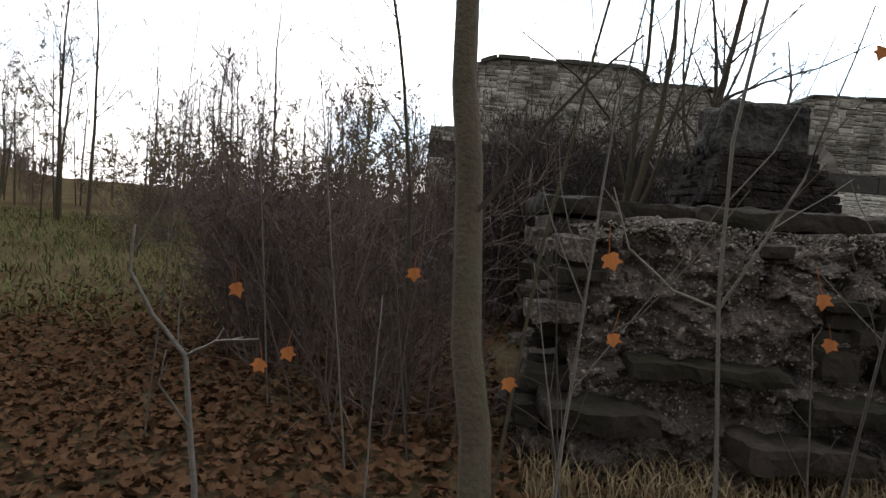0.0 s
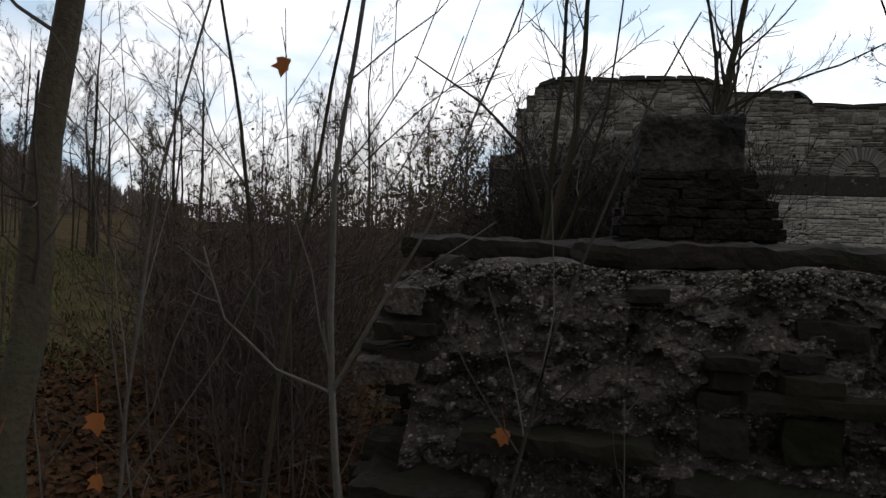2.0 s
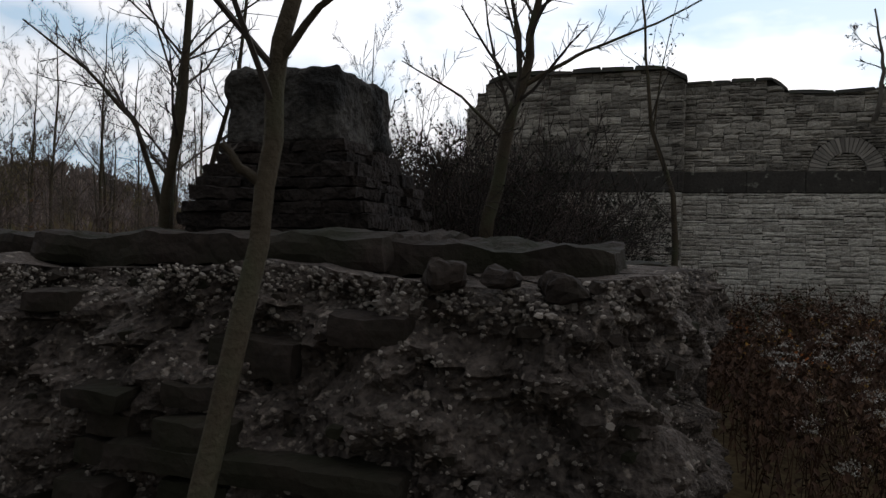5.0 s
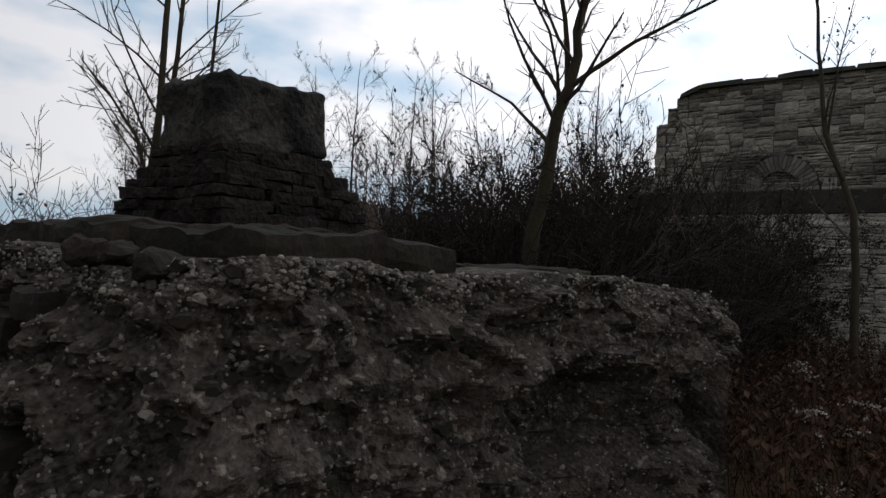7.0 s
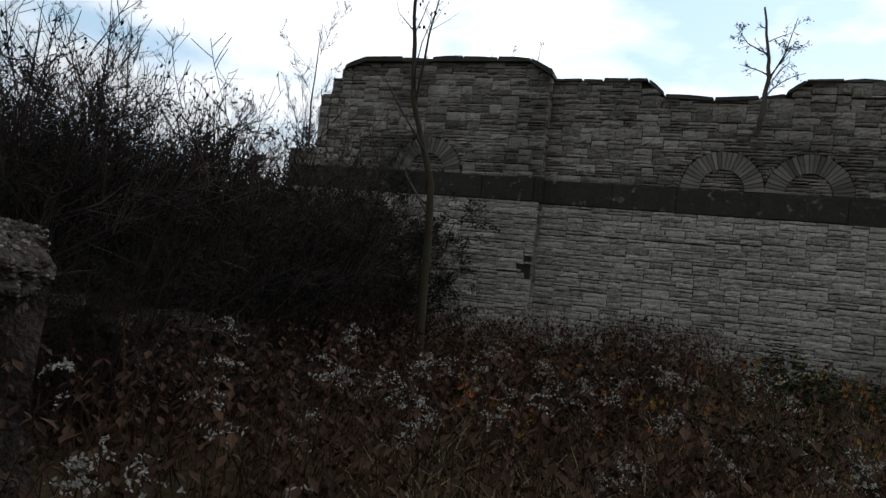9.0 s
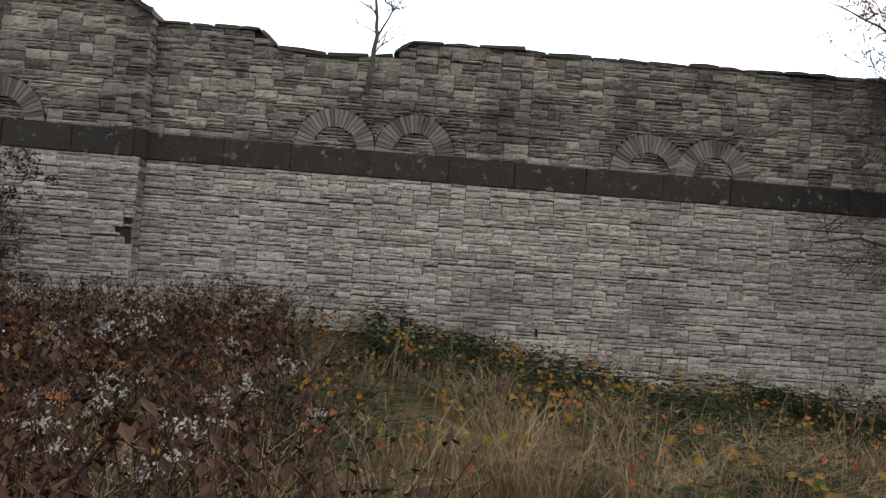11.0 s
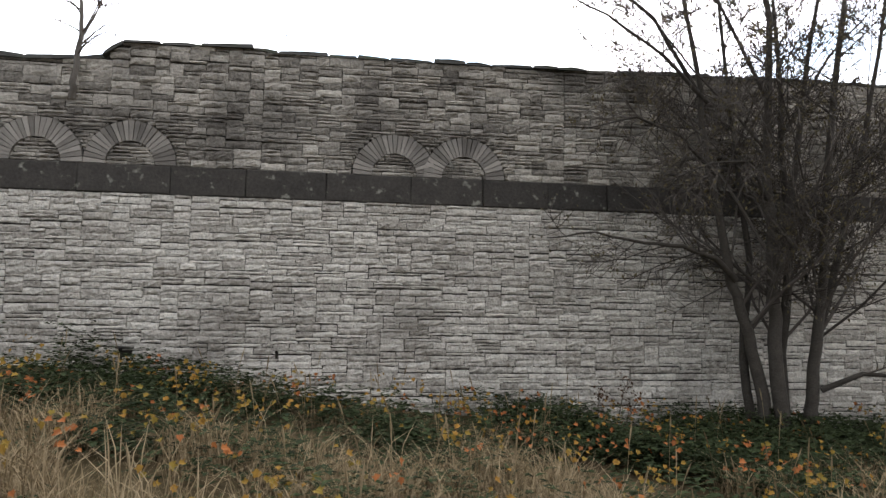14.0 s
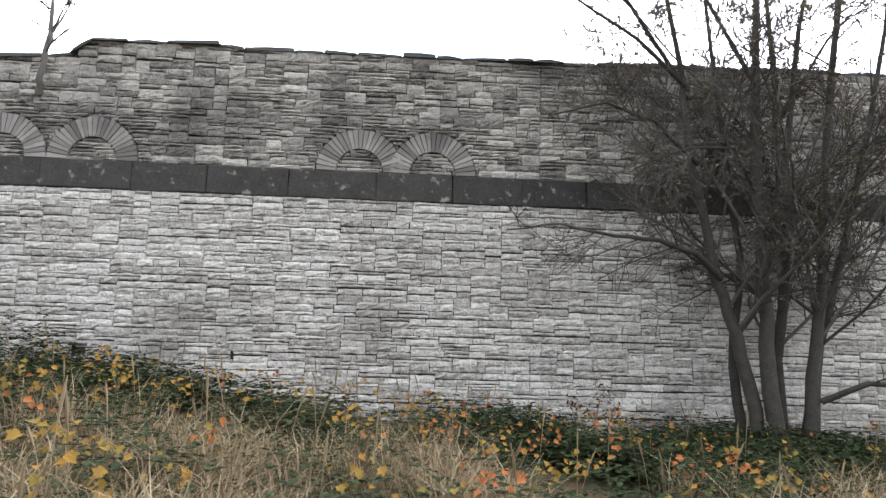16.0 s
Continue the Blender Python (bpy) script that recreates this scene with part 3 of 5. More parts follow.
def rough_box(g, c, size, turn=0.0, cell=0.06, amp=0.02, freq=6.0, r=0.02, seed=0, tilt=0.0):
    """A worn squared stone: fine box with rounded, chipped edges and an uneven surface."""
    hx, hy, hz = (s / 2 for s in size)
    r = min(r, hx * 0.8, hy * 0.8, hz * 0.8)
    ct, st = math.cos(turn), math.sin(turn)

    def place(p):
        q = Vector((min(max(p.x, -hx + r), hx - r), min(max(p.y, -hy + r), hy - r), min(max(p.z, -hz + r), hz - r)))
        d = p - q
        p = q + (d.normalized() * r if d.length > 1e-6 else d)
        o = Vector((c[0] * 3.1 + seed, c[1] * 2.7, c[2] * 5.3))
        n = noise.noise_vector(p * freq + o) * amp + noise.noise_vector(p * freq * 3.1 + o) * amp * 0.4
        p = p + n
        return (c[0] + p.x * ct - p.y * st, c[1] + p.x * st + p.y * ct, c[2] + p.z + tilt * p.x)

    seen, vs, fs = {}, [], []
    for ax in range(3):
        u, w = (ax + 1) % 3, (ax + 2) % 3
        h3 = (hx, hy, hz)
        nu, nw = max(2, round(2 * h3[u] / cell)), max(2, round(2 * h3[w] / cell))
        for sgn in (-1, 1):
            idx = []
            for j in range(nw + 1):
                for i in range(nu + 1):
                    p = Vector((0, 0, 0))
                    p[ax], p[u], p[w] = sgn * h3[ax], h3[u] * (2 * i / nu - 1), h3[w] * (2 * j / nw - 1)
                    key = tuple(round(q, 4) for q in p)
                    if key not in seen:
                        seen[key] = len(vs)
                        vs.append(place(p))
                    idx.append(seen[key])
            for j in range(nw):
                for i in range(nu):
                    a = j * (nu + 1) + i
                    q = (idx[a], idx[a + 1], idx[a + nu + 2], idx[a + nu + 1])
                    fs.append(q if sgn > 0 else q[::-1])
    g.add(vs, fs)


def ruin_depth(s, z):
    """How far the broken face stands out at s along it and height z: layers, lumps and hollows."""
    lay = z * 7 + 0.8 * noise.noise((s * 0.9, z, 6))
    d = 0.15 * noise.noise((s * 1.1, z * 1.6, 1)) + 0.1 * noise.noise((s * 2.6, z * 4.2, 4)) + 0.075 * noise.noise((s * 6, z * 9, 7)) + 0.045 * noise.noise((s * 13, z * 17, 9)) + 0.015 * noise.noise((s * 30, z * 33, 2))
    d += 0.04 * abs(noise.noise((s * 1.7, lay, 3))) - 0.12 * max(0, noise.noise((s * 1.9, z * 3.0, 21)) - 0.25)
    q = Vector((s * 4.6 + 0.5 * noise.noise((s * 3, z * 4, 11)), z * 7.5 + 0.5 * noise.noise((s * 3, z * 4, 15)), 0.5))
    cell = noise.voronoi(q)[1][0]          # angular fragments, each at a depth of its own
    d += 0.085 * noise.noise(cell * 7.7) + 0.035 * noise.noise(noise.voronoi(q * 2.7)[1][0] * 5.3)
    if z < 0.75:
        d += 0.12 * min(1, (0.75 - z) / 0.06)
    if z < 0.5:
        d += 0.12 * min(1, (0.5 - z) / 0.06)
    flank = min(1, max(0, (s - 3.9) / 0.5))
    if z < 1.2:      # the flank is undercut
        d -= flank * 0.42 * min(1, (1.2 - z) / 0.12) * (0.6 + 0.5 * noise.noise((s * 1.5, 3, 3)))
    return d


def ruin_top(s):
    return 1.58 + 0.04 * noise.noise((s * 1.3, 2, 5)) + 0.02 * noise.noise((s * 6, 2, 5)) - 0.14 * max(0, s - 5.2) / 1.2 - 0.08 * max(0, 0.25 - s) / 0.25


def ruin_point(s, z):
    """s runs along the front and round the corner along the flank."""
    front = RX1 - RX0
    d = ruin_depth(s, z)
    r = 0.45
    if s < front - r:
        return Vector((RX0 + s, RYF - d, z)), Vector((0, -1, 0))
    if s < front + r:
        a = (s - front + r) / (2 * r) * math.pi / 2
        n = Vector((math.sin(a), -math.cos(a), 0))
        return Vector((RX1 - r, RYF + r, z)) + n * (r + d), n
    q = s - front - r
    slant = 0.13
    return Vector((RX1 + d + q * slant, RYF + r + q, z)), Vector((1, -slant, 0)).normalized()


S_END = (RX1 - RX0) + (RYB - RYF) - 0.1


def ruin():
    t = thing("ruined_foundation", "broken rubble concrete foundation with pebbles and moss", "ruin")
    g = Geo()
    ns, nz = 460, 120
    for j in range(nz + 1):
        for i in range(ns + 1):
            s = S_END * i / ns
            zt = ruin_top(s)
            z = -0.3 + (zt + 0.3) * j / nz
            p, n = ruin_point(s, z)
            g.v.append(tuple(p - n * (0.05 * max(0, (j / nz - 0.93) / 0.07) ** 2)))
    w = ns + 1
    for j in range(nz):
        for i in range(ns):
            g.f.append((j * w + i, j * w + i + 1, (j + 1) * w + i + 1, (j + 1) * w + i))
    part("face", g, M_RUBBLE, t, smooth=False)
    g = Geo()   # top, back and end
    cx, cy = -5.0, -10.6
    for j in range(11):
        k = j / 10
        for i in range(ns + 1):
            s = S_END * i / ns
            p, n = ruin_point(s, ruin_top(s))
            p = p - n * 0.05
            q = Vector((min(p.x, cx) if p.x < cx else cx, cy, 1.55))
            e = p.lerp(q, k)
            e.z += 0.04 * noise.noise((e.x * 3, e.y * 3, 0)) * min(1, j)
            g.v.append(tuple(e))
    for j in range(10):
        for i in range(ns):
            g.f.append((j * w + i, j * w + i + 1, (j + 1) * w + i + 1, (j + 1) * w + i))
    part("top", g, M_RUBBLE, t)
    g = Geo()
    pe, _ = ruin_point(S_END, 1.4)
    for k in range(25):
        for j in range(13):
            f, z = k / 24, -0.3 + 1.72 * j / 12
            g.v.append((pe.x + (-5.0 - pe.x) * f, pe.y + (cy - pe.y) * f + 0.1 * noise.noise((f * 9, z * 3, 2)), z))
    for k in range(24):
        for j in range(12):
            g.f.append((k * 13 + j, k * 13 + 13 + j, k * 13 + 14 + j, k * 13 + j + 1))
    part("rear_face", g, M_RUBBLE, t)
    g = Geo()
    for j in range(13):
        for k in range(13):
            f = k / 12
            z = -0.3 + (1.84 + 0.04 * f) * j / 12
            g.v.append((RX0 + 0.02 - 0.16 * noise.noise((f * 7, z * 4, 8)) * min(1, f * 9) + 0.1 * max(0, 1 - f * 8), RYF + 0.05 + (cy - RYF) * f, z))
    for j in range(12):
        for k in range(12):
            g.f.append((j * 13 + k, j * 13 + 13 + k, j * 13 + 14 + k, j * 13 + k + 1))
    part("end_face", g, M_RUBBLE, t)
    rn = random.Random(3)
    g = Geo()
    for i in range(9500):
        s = rn.uniform(0.0, S_END)
        z = rn.uniform(0.3, 1.0) * ruin_top(s)
        if rn.random() < 0.25:
            z = ruin_top(s) - rn.uniform(0, 0.12)
        p, n = ruin_point(s, z)
        k = rn.uniform(0.004, 0.012) * (1.8 if rn.random() < 0.06 else 1)
        o, r = p + n * k * 0.05, [rn.uniform(0.5, 1.25) * k for _ in range(6)]
        a = Vector((-n.y, n.x, 0))
        u = Vector((0, 0, 0.75))
        ring = [o + (a * math.cos(c) + u * math.sin(c)) * r[c2] - n * k * 0.3 for c2, c in enumerate((0, 1.05, 2.1, 3.14, 4.2, 5.24))]
        top = [o + (q - o) * 0.6 + n * k * rn.uniform(0.35, 0.7) for q in ring]
        g.add(ring + top, [(i, (i + 1) % 6, 6 + (i + 1) % 6, 6 + i) for i in range(6)] + [(6, 7, 8, 9, 10, 11)])
    tagged(part("pebbles", g, M_PEBBLE, t), "grey and pale pebbles set in the rubble", kind="stuff")
    g = Geo()
    for i in range(240):
        s = rn.uniform(0.0, S_END)
        z = rn.uniform(0.35, 0.99) * ruin_top(s)
        p, n = ruin_point(s, z)
        k = rn.uniform(0.018, 0.042)
        a, u = Vector((-n.y, n.x, 0)), Vector((0, 0, 0.62))
        ring = [p + (a * math.cos(c) + u * math.sin(c)) * k * rn.uniform(0.7, 1.3) - n * k * 0.4 for c in (0, 0.9, 1.8, 2.7, 3.6, 4.5, 5.4)]
        top = [p + (q - p) * rn.uniform(0.6, 0.85) + n * k * rn.uniform(0.3, 0.6) for q in ring]
        g.add(ring + top, [(i, (i + 1) % 7, 7 + (i + 1) % 7, 7 + i) for i in range(7)] + [(7, 8, 9, 10, 11, 12, 13)])
    tagged(part("rubble", g, M_LEDGE, t), "dark larger stones set in the rubble", kind="stuff")
    # squared stones left in the face: s, z, width, height
    for s, z, wd, h in ((0.0, 1.3, 0.3, 0.13), (0.02, 1.05, 0.32, 0.15), (1.5, 1.18, 0.22, 0.07), (1.52, 1.09, 0.18, 0.075), (1.8, 1.2, 0.2, 0.08), (1.95, 1.31, 0.3, 0.12), (1.84, 1.09, 0.26, 0.1), (1.5, 0.99, 0.25, 0.09), (1.85, 0.86, 0.25, 0.2), (1.48, 0.85, 0.2, 0.16), (1.15, 1.45, 0.2, 0.08), (2.5, 0.86, 0.2, 0.1), (2.35, 1.42, 0.25, 0.1)):
        g = Geo()
        p, n = ruin_point(s + 0.0, z)
        rough_box(g, (p.x, p.y + 0.09, z), (wd, 0.3, h), cell=0.035, amp=0.016, freq=9, r=0.012)
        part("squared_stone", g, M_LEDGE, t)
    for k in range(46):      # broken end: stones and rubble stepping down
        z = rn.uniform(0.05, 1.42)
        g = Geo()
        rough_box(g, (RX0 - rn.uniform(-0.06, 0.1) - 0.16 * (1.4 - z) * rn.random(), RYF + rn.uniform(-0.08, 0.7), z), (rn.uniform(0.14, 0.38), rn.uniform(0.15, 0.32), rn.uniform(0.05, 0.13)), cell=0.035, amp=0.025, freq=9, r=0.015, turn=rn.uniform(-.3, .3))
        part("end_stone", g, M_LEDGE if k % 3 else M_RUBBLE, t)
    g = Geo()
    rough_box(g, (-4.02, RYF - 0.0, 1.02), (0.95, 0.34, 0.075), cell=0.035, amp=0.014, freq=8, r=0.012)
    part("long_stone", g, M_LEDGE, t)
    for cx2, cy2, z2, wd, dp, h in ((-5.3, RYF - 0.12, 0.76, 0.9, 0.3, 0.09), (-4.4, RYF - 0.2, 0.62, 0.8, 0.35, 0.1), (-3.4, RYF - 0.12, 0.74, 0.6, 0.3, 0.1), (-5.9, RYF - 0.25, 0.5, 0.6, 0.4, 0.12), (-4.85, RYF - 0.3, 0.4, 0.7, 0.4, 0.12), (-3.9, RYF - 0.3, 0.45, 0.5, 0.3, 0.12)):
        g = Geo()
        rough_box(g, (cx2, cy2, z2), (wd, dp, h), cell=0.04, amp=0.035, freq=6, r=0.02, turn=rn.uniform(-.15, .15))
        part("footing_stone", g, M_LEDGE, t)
    return t


ruin()


def ledge_slab(cx, cy, w, d, z0, h, turn=0.0, seed=1):
    g = Geo()
    rn = random.Random(seed)
    rough_box(g, (cx, cy, z0 + h / 2), (w, d, h), turn, 0.045, 0.035, 5.0, 0.025, seed, rn.uniform(-0.02, 0.02))
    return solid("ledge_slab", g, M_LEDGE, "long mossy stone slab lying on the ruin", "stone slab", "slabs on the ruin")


ledge_slab(-5.65, -12.0, 1.15, 0.9, 1.56, 0.12, 0.02, 1)
ledge_slab(-4.5, -12.0, 1.5, 1.1, 1.57, 0.13, -0.02, 2)
ledge_slab(-3.45, -12.05, 0.85, 0.9, 1.56, 0.12, 0.04, 3)
ledge_slab(-3.25, -10.95, 0.7, 0.6, 1.5, 0.1, 0.3, 4)
for cx, cy, z, s, sd in ((-3.5, -12.72, 1.6, 0.2, 3), (-3.33, -12.74, 1.6, 0.14, 4), (-5.86, -12.75, 1.56, 0.22, 6), (-3.15, -12.7, 1.57, 0.2, 7), (-3.02, -12.3, 1.55, 0.12, 9)):
    g = Geo()
    rough_box(g, (cx, cy, z - 0.01), (s * 0.75, s * 0.6, s * 0.4), cell=0.02, amp=0.025, freq=12, r=0.03, turn=sd * 0.7)
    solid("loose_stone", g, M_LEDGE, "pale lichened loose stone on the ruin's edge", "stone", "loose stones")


def pillar():
    """Stump of a stepped pillar: courses that step in, under one big worn block."""
    t = thing("pillar_stump", "dark stepped pillar stump of rough stones", "pillar")
    rn = random.Random(12)
    cx, cy = -4.57, -11.5
    z = 1.68
    for w, h in ((0.9, 0.05), (0.93, 0.065), (0.92, 0.055), (0.88, 0.06), (0.84, 0.05), (0.78, 0.065), (0.7, 0.055), (0.66, 0.05)):
        for side in range(4):
            a = side * math.pi / 2
            u = -w / 2 + rn.uniform(0.0, 0.03)
            while u < w / 2 - 0.07:
                l = min(rn.uniform(0.13, 0.34), w / 2 - u)
                out = rn.uniform(-0.035, 0.03)
                v = -w / 2 + 0.13 - out
                g = Geo()
                px, py = (u + l / 2) * math.cos(a) - v * math.sin(a), (u + l / 2) * math.sin(a) + v * math.cos(a)
                rough_box(g, (cx + px, cy + py, z + h / 2 + rn.uniform(-.004, .004)), (l * 0.97, 0.26, h * rn.uniform(0.9, 1.02)), turn=a + rn.uniform(-.06, .06), cell=0.03, amp=0.013, freq=13, r=0.008, tilt=rn.uniform(-.04, .04))
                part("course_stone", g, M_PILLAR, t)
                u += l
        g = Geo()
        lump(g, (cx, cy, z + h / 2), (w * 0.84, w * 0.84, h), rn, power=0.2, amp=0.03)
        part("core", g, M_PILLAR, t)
        z += h
    return z, cx, cy


pz, pcx, pcy = pillar()
g = Geo()
rough_box(g, (pcx - 0.02, pcy, pz + 0.165), (0.62, 0.62, 0.36), cell=0.014, amp=0.036, freq=6.0, r=0.04, seed=5)
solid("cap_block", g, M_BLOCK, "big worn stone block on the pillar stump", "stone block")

# low second ruin behind
rn = random.Random(31)
t2 = thing("low_ruined_wall", "low dark ruined stone wall overgrown with moss", "ruin")
for zi in range(9):
    u = rn.uniform(-0.2, 0)
    while u < 3.6 - 0.06 * zi * zi * rn.uniform(0.3, 0.8):
        ln = rn.uniform(0.2, 0.5)
        m = u + ln / 2
        g = Geo()
        rough_box(g, (-4.35 + 0.24 * m + rn.uniform(-0.07, 0.07), -9.3 + 0.97 * m, -0.1 + zi * 0.125 + 0.06), (ln * 0.97, 0.5, 0.125), cell=0.09, amp=0.04, freq=6, r=0.02, turn=1.33 + rn.uniform(-.08, .08))
        part("rubble_stone", g, M_RUBBLE if rn.random() < 0.5 else M_LEDGE, t2)
        u += ln

# ---- trees and shrubs ----
def jitter(rn, s):
    return Vector((rn.uniform(-s, s), rn.uniform(-s, s), rn.uniform(-s, s)))


def polyline(p, d, length, rn, segs=4, wob=0.18, lift=0.12):
    pts, d = [Vector(p)], Vector(d).normalized()
    for _ in range(segs):
        d = (d + jitter(rn, wob) + Vector((0, 0, lift))).normalized()
        pts.append(pts[-1] + d * length / segs)
    return pts


def along(pts, f):
    f = min(max(f, 0), 0.999) * (len(pts) - 1)
    i = int(f)
    return pts[i].lerp(pts[i + 1], f - i), (pts[i + 1] - pts[i]).normalized()


def grow(g, pts, r0, r1, depth, rn, tips, kids=(5, 8), spread=0.9, ratio=0.5, start=0.25, lift=0.12, sides=5, twig_geo=None, thin=0.5, rmin=0.0025):
    """A limb along pts with limbs on it, down to twigs; the twig ends are collected in tips."""
    n = len(pts)
    g.tube(pts, [r0 + (r1 - r0) * i / (n - 1) for i in range(n)], sides if r0 > 0.02 else (4 if r0 > 0.01 else 3))
    if depth == 0:
        tips.append((pts[-1], (pts[-1] - pts[-2]).normalized()))
        tips.append(along(pts, 0.5))
        return
    length = sum((pts[i + 1] - pts[i]).length for i in range(n - 1))
    for _ in range(rn.randint(*kids)):
        f = rn.uniform(start, 0.97)
        p, d = along(pts, f)
        side = d.cross(jitter(rn, 1)).normalized()
        dd = (d * rn.uniform(0.5, 1.0) + side * spread * rn.uniform(0.6, 1.1)).normalized()
        l = length * ratio * rn.uniform(0.6, 1.15) * (1.15 - 0.6 * f)
        r = max(rmin, (r0 + (r1 - r0) * f) * thin)
        grow(twig_geo or g, polyline(p, dd, l, rn, 3 if depth == 1 else 4, 0.2, lift), r, max(rmin * 0.7, r * 0.3), depth - 1, rn, tips, kids, spread, ratio, 0.15, lift, sides, twig_geo, max(thin, 0.5), rmin)


def tree(name, label, stems, seed, depth=3, kids=(5, 7), spread=0.85, ratio=0.42, start=0.35, lift=0.1, bark=None, twig=None, leaves=0, leaf_mat=None, leaf_size=0.06, leaf_kind=0, category="tree", group="", sides=8, thin=0.42, rmin=0.0025, limb=0.0):
    """stems: (points, foot radius, top radius). Trunk, crown of branches and leaves are parts."""
    t = thing(name, label, category, group)
    rn = random.Random(seed)
    tips, crown = [], Geo()
    for pts, r0, r1 in stems:
        pts = [Vector(p) for p in pts]
        fine = []
        for i in range(len(pts) - 1):
            for k in range(3):
                f = k / 3
                q = pts[i].lerp(pts[i + 1], f)
                fine.append(q + (jitter(rn, r0 * 0.35) if k else Vector()))
        fine.append(pts[-1])
        g = Geo()
        grow(g, fine, r0, r1, depth - (1 if r0 < limb else 0), rn, tips, kids, spread, ratio, start, lift, sides, crown, thin, rmin)
        part("trunk", g, bark or M_BARK, t, smooth=True)
    tagged(part("crown", crown, twig or M_TWIG, t), kind="stuff")
    if leaves:
        g = Geo()
        for _ in range(leaves):
            p, d = rn.choice(tips)
            q = p + jitter(rn, leaf_size * 1.2)
            g.leaf(q, (d * 0.4 + Vector((0, 0, -0.8)) + jitter(rn, 0.7)), jitter(rn, 1), leaf_size * rn.uniform(0.6, 1.3), leaf_kind)
        tagged(part("leaves", g, leaf_mat, t), kind="stuff")
    return t


def up(p, h, lean=(0, 0), n=4):
    """A rising stem line from p."""
    return [(p[0] + lean[0] * i / n, p[1] + lean[1] * i / n, p[2] + h * i / n) for i in range(n + 1)]


# near trunks and saplings beside the path
tree("young_tree", "young maple trunk with smooth grey-brown bark", [([(-6.60, -14.86, 0.00), (-6.64, -14.73, 0.58), (-6.72, -14.52, 1.40), (-6.79, -14.33, 2.27), (-6.86, -14.14, 3.34), (-6.90, -13.94, 5.59)], 0.059, 0.028)], 21, depth=2, kids=(9, 12), spread=1.3, ratio=0.24, start=0.42, lift=-0.02, thin=0.2)
tree("leaning_sapling", "leaning sapling with a broken side stub", [([(-4.05, -13.4, 0.1), (-3.97, -13.25, 0.9), (-3.93, -13.13, 1.4), (-3.9, -13.05, 1.82), (-3.86, -13.05, 2.2), (-3.8, -13.0, 2.6), (-3.7, -13.0, 3.6)], 0.036, 0.018), ([(-3.86, -13.05, 2.15), (-3.75, -13.05, 2.28), (-3.6, -13.05, 2.38), (-3.4, -13.0, 2.46), (-3.0, -12.9, 2.6)], 0.014, 0.004), ([(-3.9, -13.05, 1.82), (-3.96, -13.08, 1.87), (-4.0, -13.1, 1.93)], 0.016, 0.009)], 22, depth=1, kids=(4, 6), spread=0.9, ratio=0.35, start=0.5)
SAP = dict(category="sapling", group="saplings by the path", bark=M_PALE_TWIG, twig=M_PALE_TWIG, sides=6)
tree("sapling", "bare forked sapling with pale bark", [([(-5.83, -14.42, 0.02), (-5.80, -14.42, 0.65), (-5.86, -14.42, 1.31), (-5.87, -14.42, 1.84), (-5.80, -14.42, 2.36), (-5.61, -14.37, 3.23)], 0.012, 0.005), ([(-5.86, -14.42, 1.28), (-6.02, -14.42, 1.33), (-6.18, -14.42, 1.46), (-6.25, -14.42, 1.66)], 0.007, 0.003), ([(-5.86, -14.42, 1.28), (-5.72, -14.42, 1.54), (-5.61, -14.40, 1.74), (-5.39, -14.31, 2.36)], 0.008, 0.003)], 23, depth=1, kids=(3, 5), ratio=0.3, start=0.35, **SAP)
tree("sapling", "thin bare sapling with curved side shoots", [([(-6.4, -14.5, 0.05), (-6.38, -14.6, 0.71), (-6.35, -14.6, 1.24), (-6.3, -14.55, 1.85), (-6.1, -14.4, 2.9)], 0.009, 0.003)], 24, depth=1, kids=(3, 5), ratio=0.25, start=0.35, **SAP)
tree("sapling", "small bare forked sapling among leaves", [([(-7.57, -14.4, 0.05), (-7.6, -14.4, 0.5), (-7.66, -14.4, 0.96), (-7.78, -14.4, 1.09), (-7.87, -14.4, 1.24), (-7.86, -14.4, 1.4)], 0.013, 0.004), ([(-7.66, -14.4, 0.96), (-7.56, -14.4, 1.02), (-7.41, -14.4, 1.04)], 0.007, 0.003), ([(-7.62, -14.4, 0.7), (-7.74, -14.42, 0.86), (-7.72, -14.42, 0.98)], 0.007, 0.003)], 25, depth=1, kids=(1, 2), ratio=0.25, start=0.4, **SAP)
tree("sapling", "slanting thin sapling over leaf litter", [([(-5.55, -14.6, 0.05), (-5.4, -14.52, 0.92), (-5.27, -14.45, 1.5), (-5.04, -14.16, 2.12), (-4.9, -14.0, 2.4)], 0.008, 0.0025)], 27, depth=1, kids=(3, 5), ratio=0.25, start=0.35, **{**SAP, 'bark': M_TWIG, 'twig': M_TWIG})
tree("sapling", "tall thin dark sapling by the ruin", [([(-6.5, -13.6, 0.05), (-6.36, -13.6, 1.4), (-6.25, -13.6, 2.0), (-6.1, -13.6, 2.9), (-5.95, -13.5, 3.8)], 0.013, 0.004)], 28, depth=2, kids=(4, 6), ratio=0.35, start=0.35, category="sapling", group="saplings by the path", sides=6)
tree("sapling", "tall thin dark sapling in the thicket", [([(-6.95, -12.6, 0.05), (-7.04, -12.6, 1.6), (-7.13, -12.6, 2.25), (-7.3, -12.6, 3.1), (-7.4, -12.5, 4.2)], 0.016, 0.005)], 29, depth=2, kids=(4, 6), ratio=0.35, start=0.35, category="sapling", group="saplings by the path", sides=6)
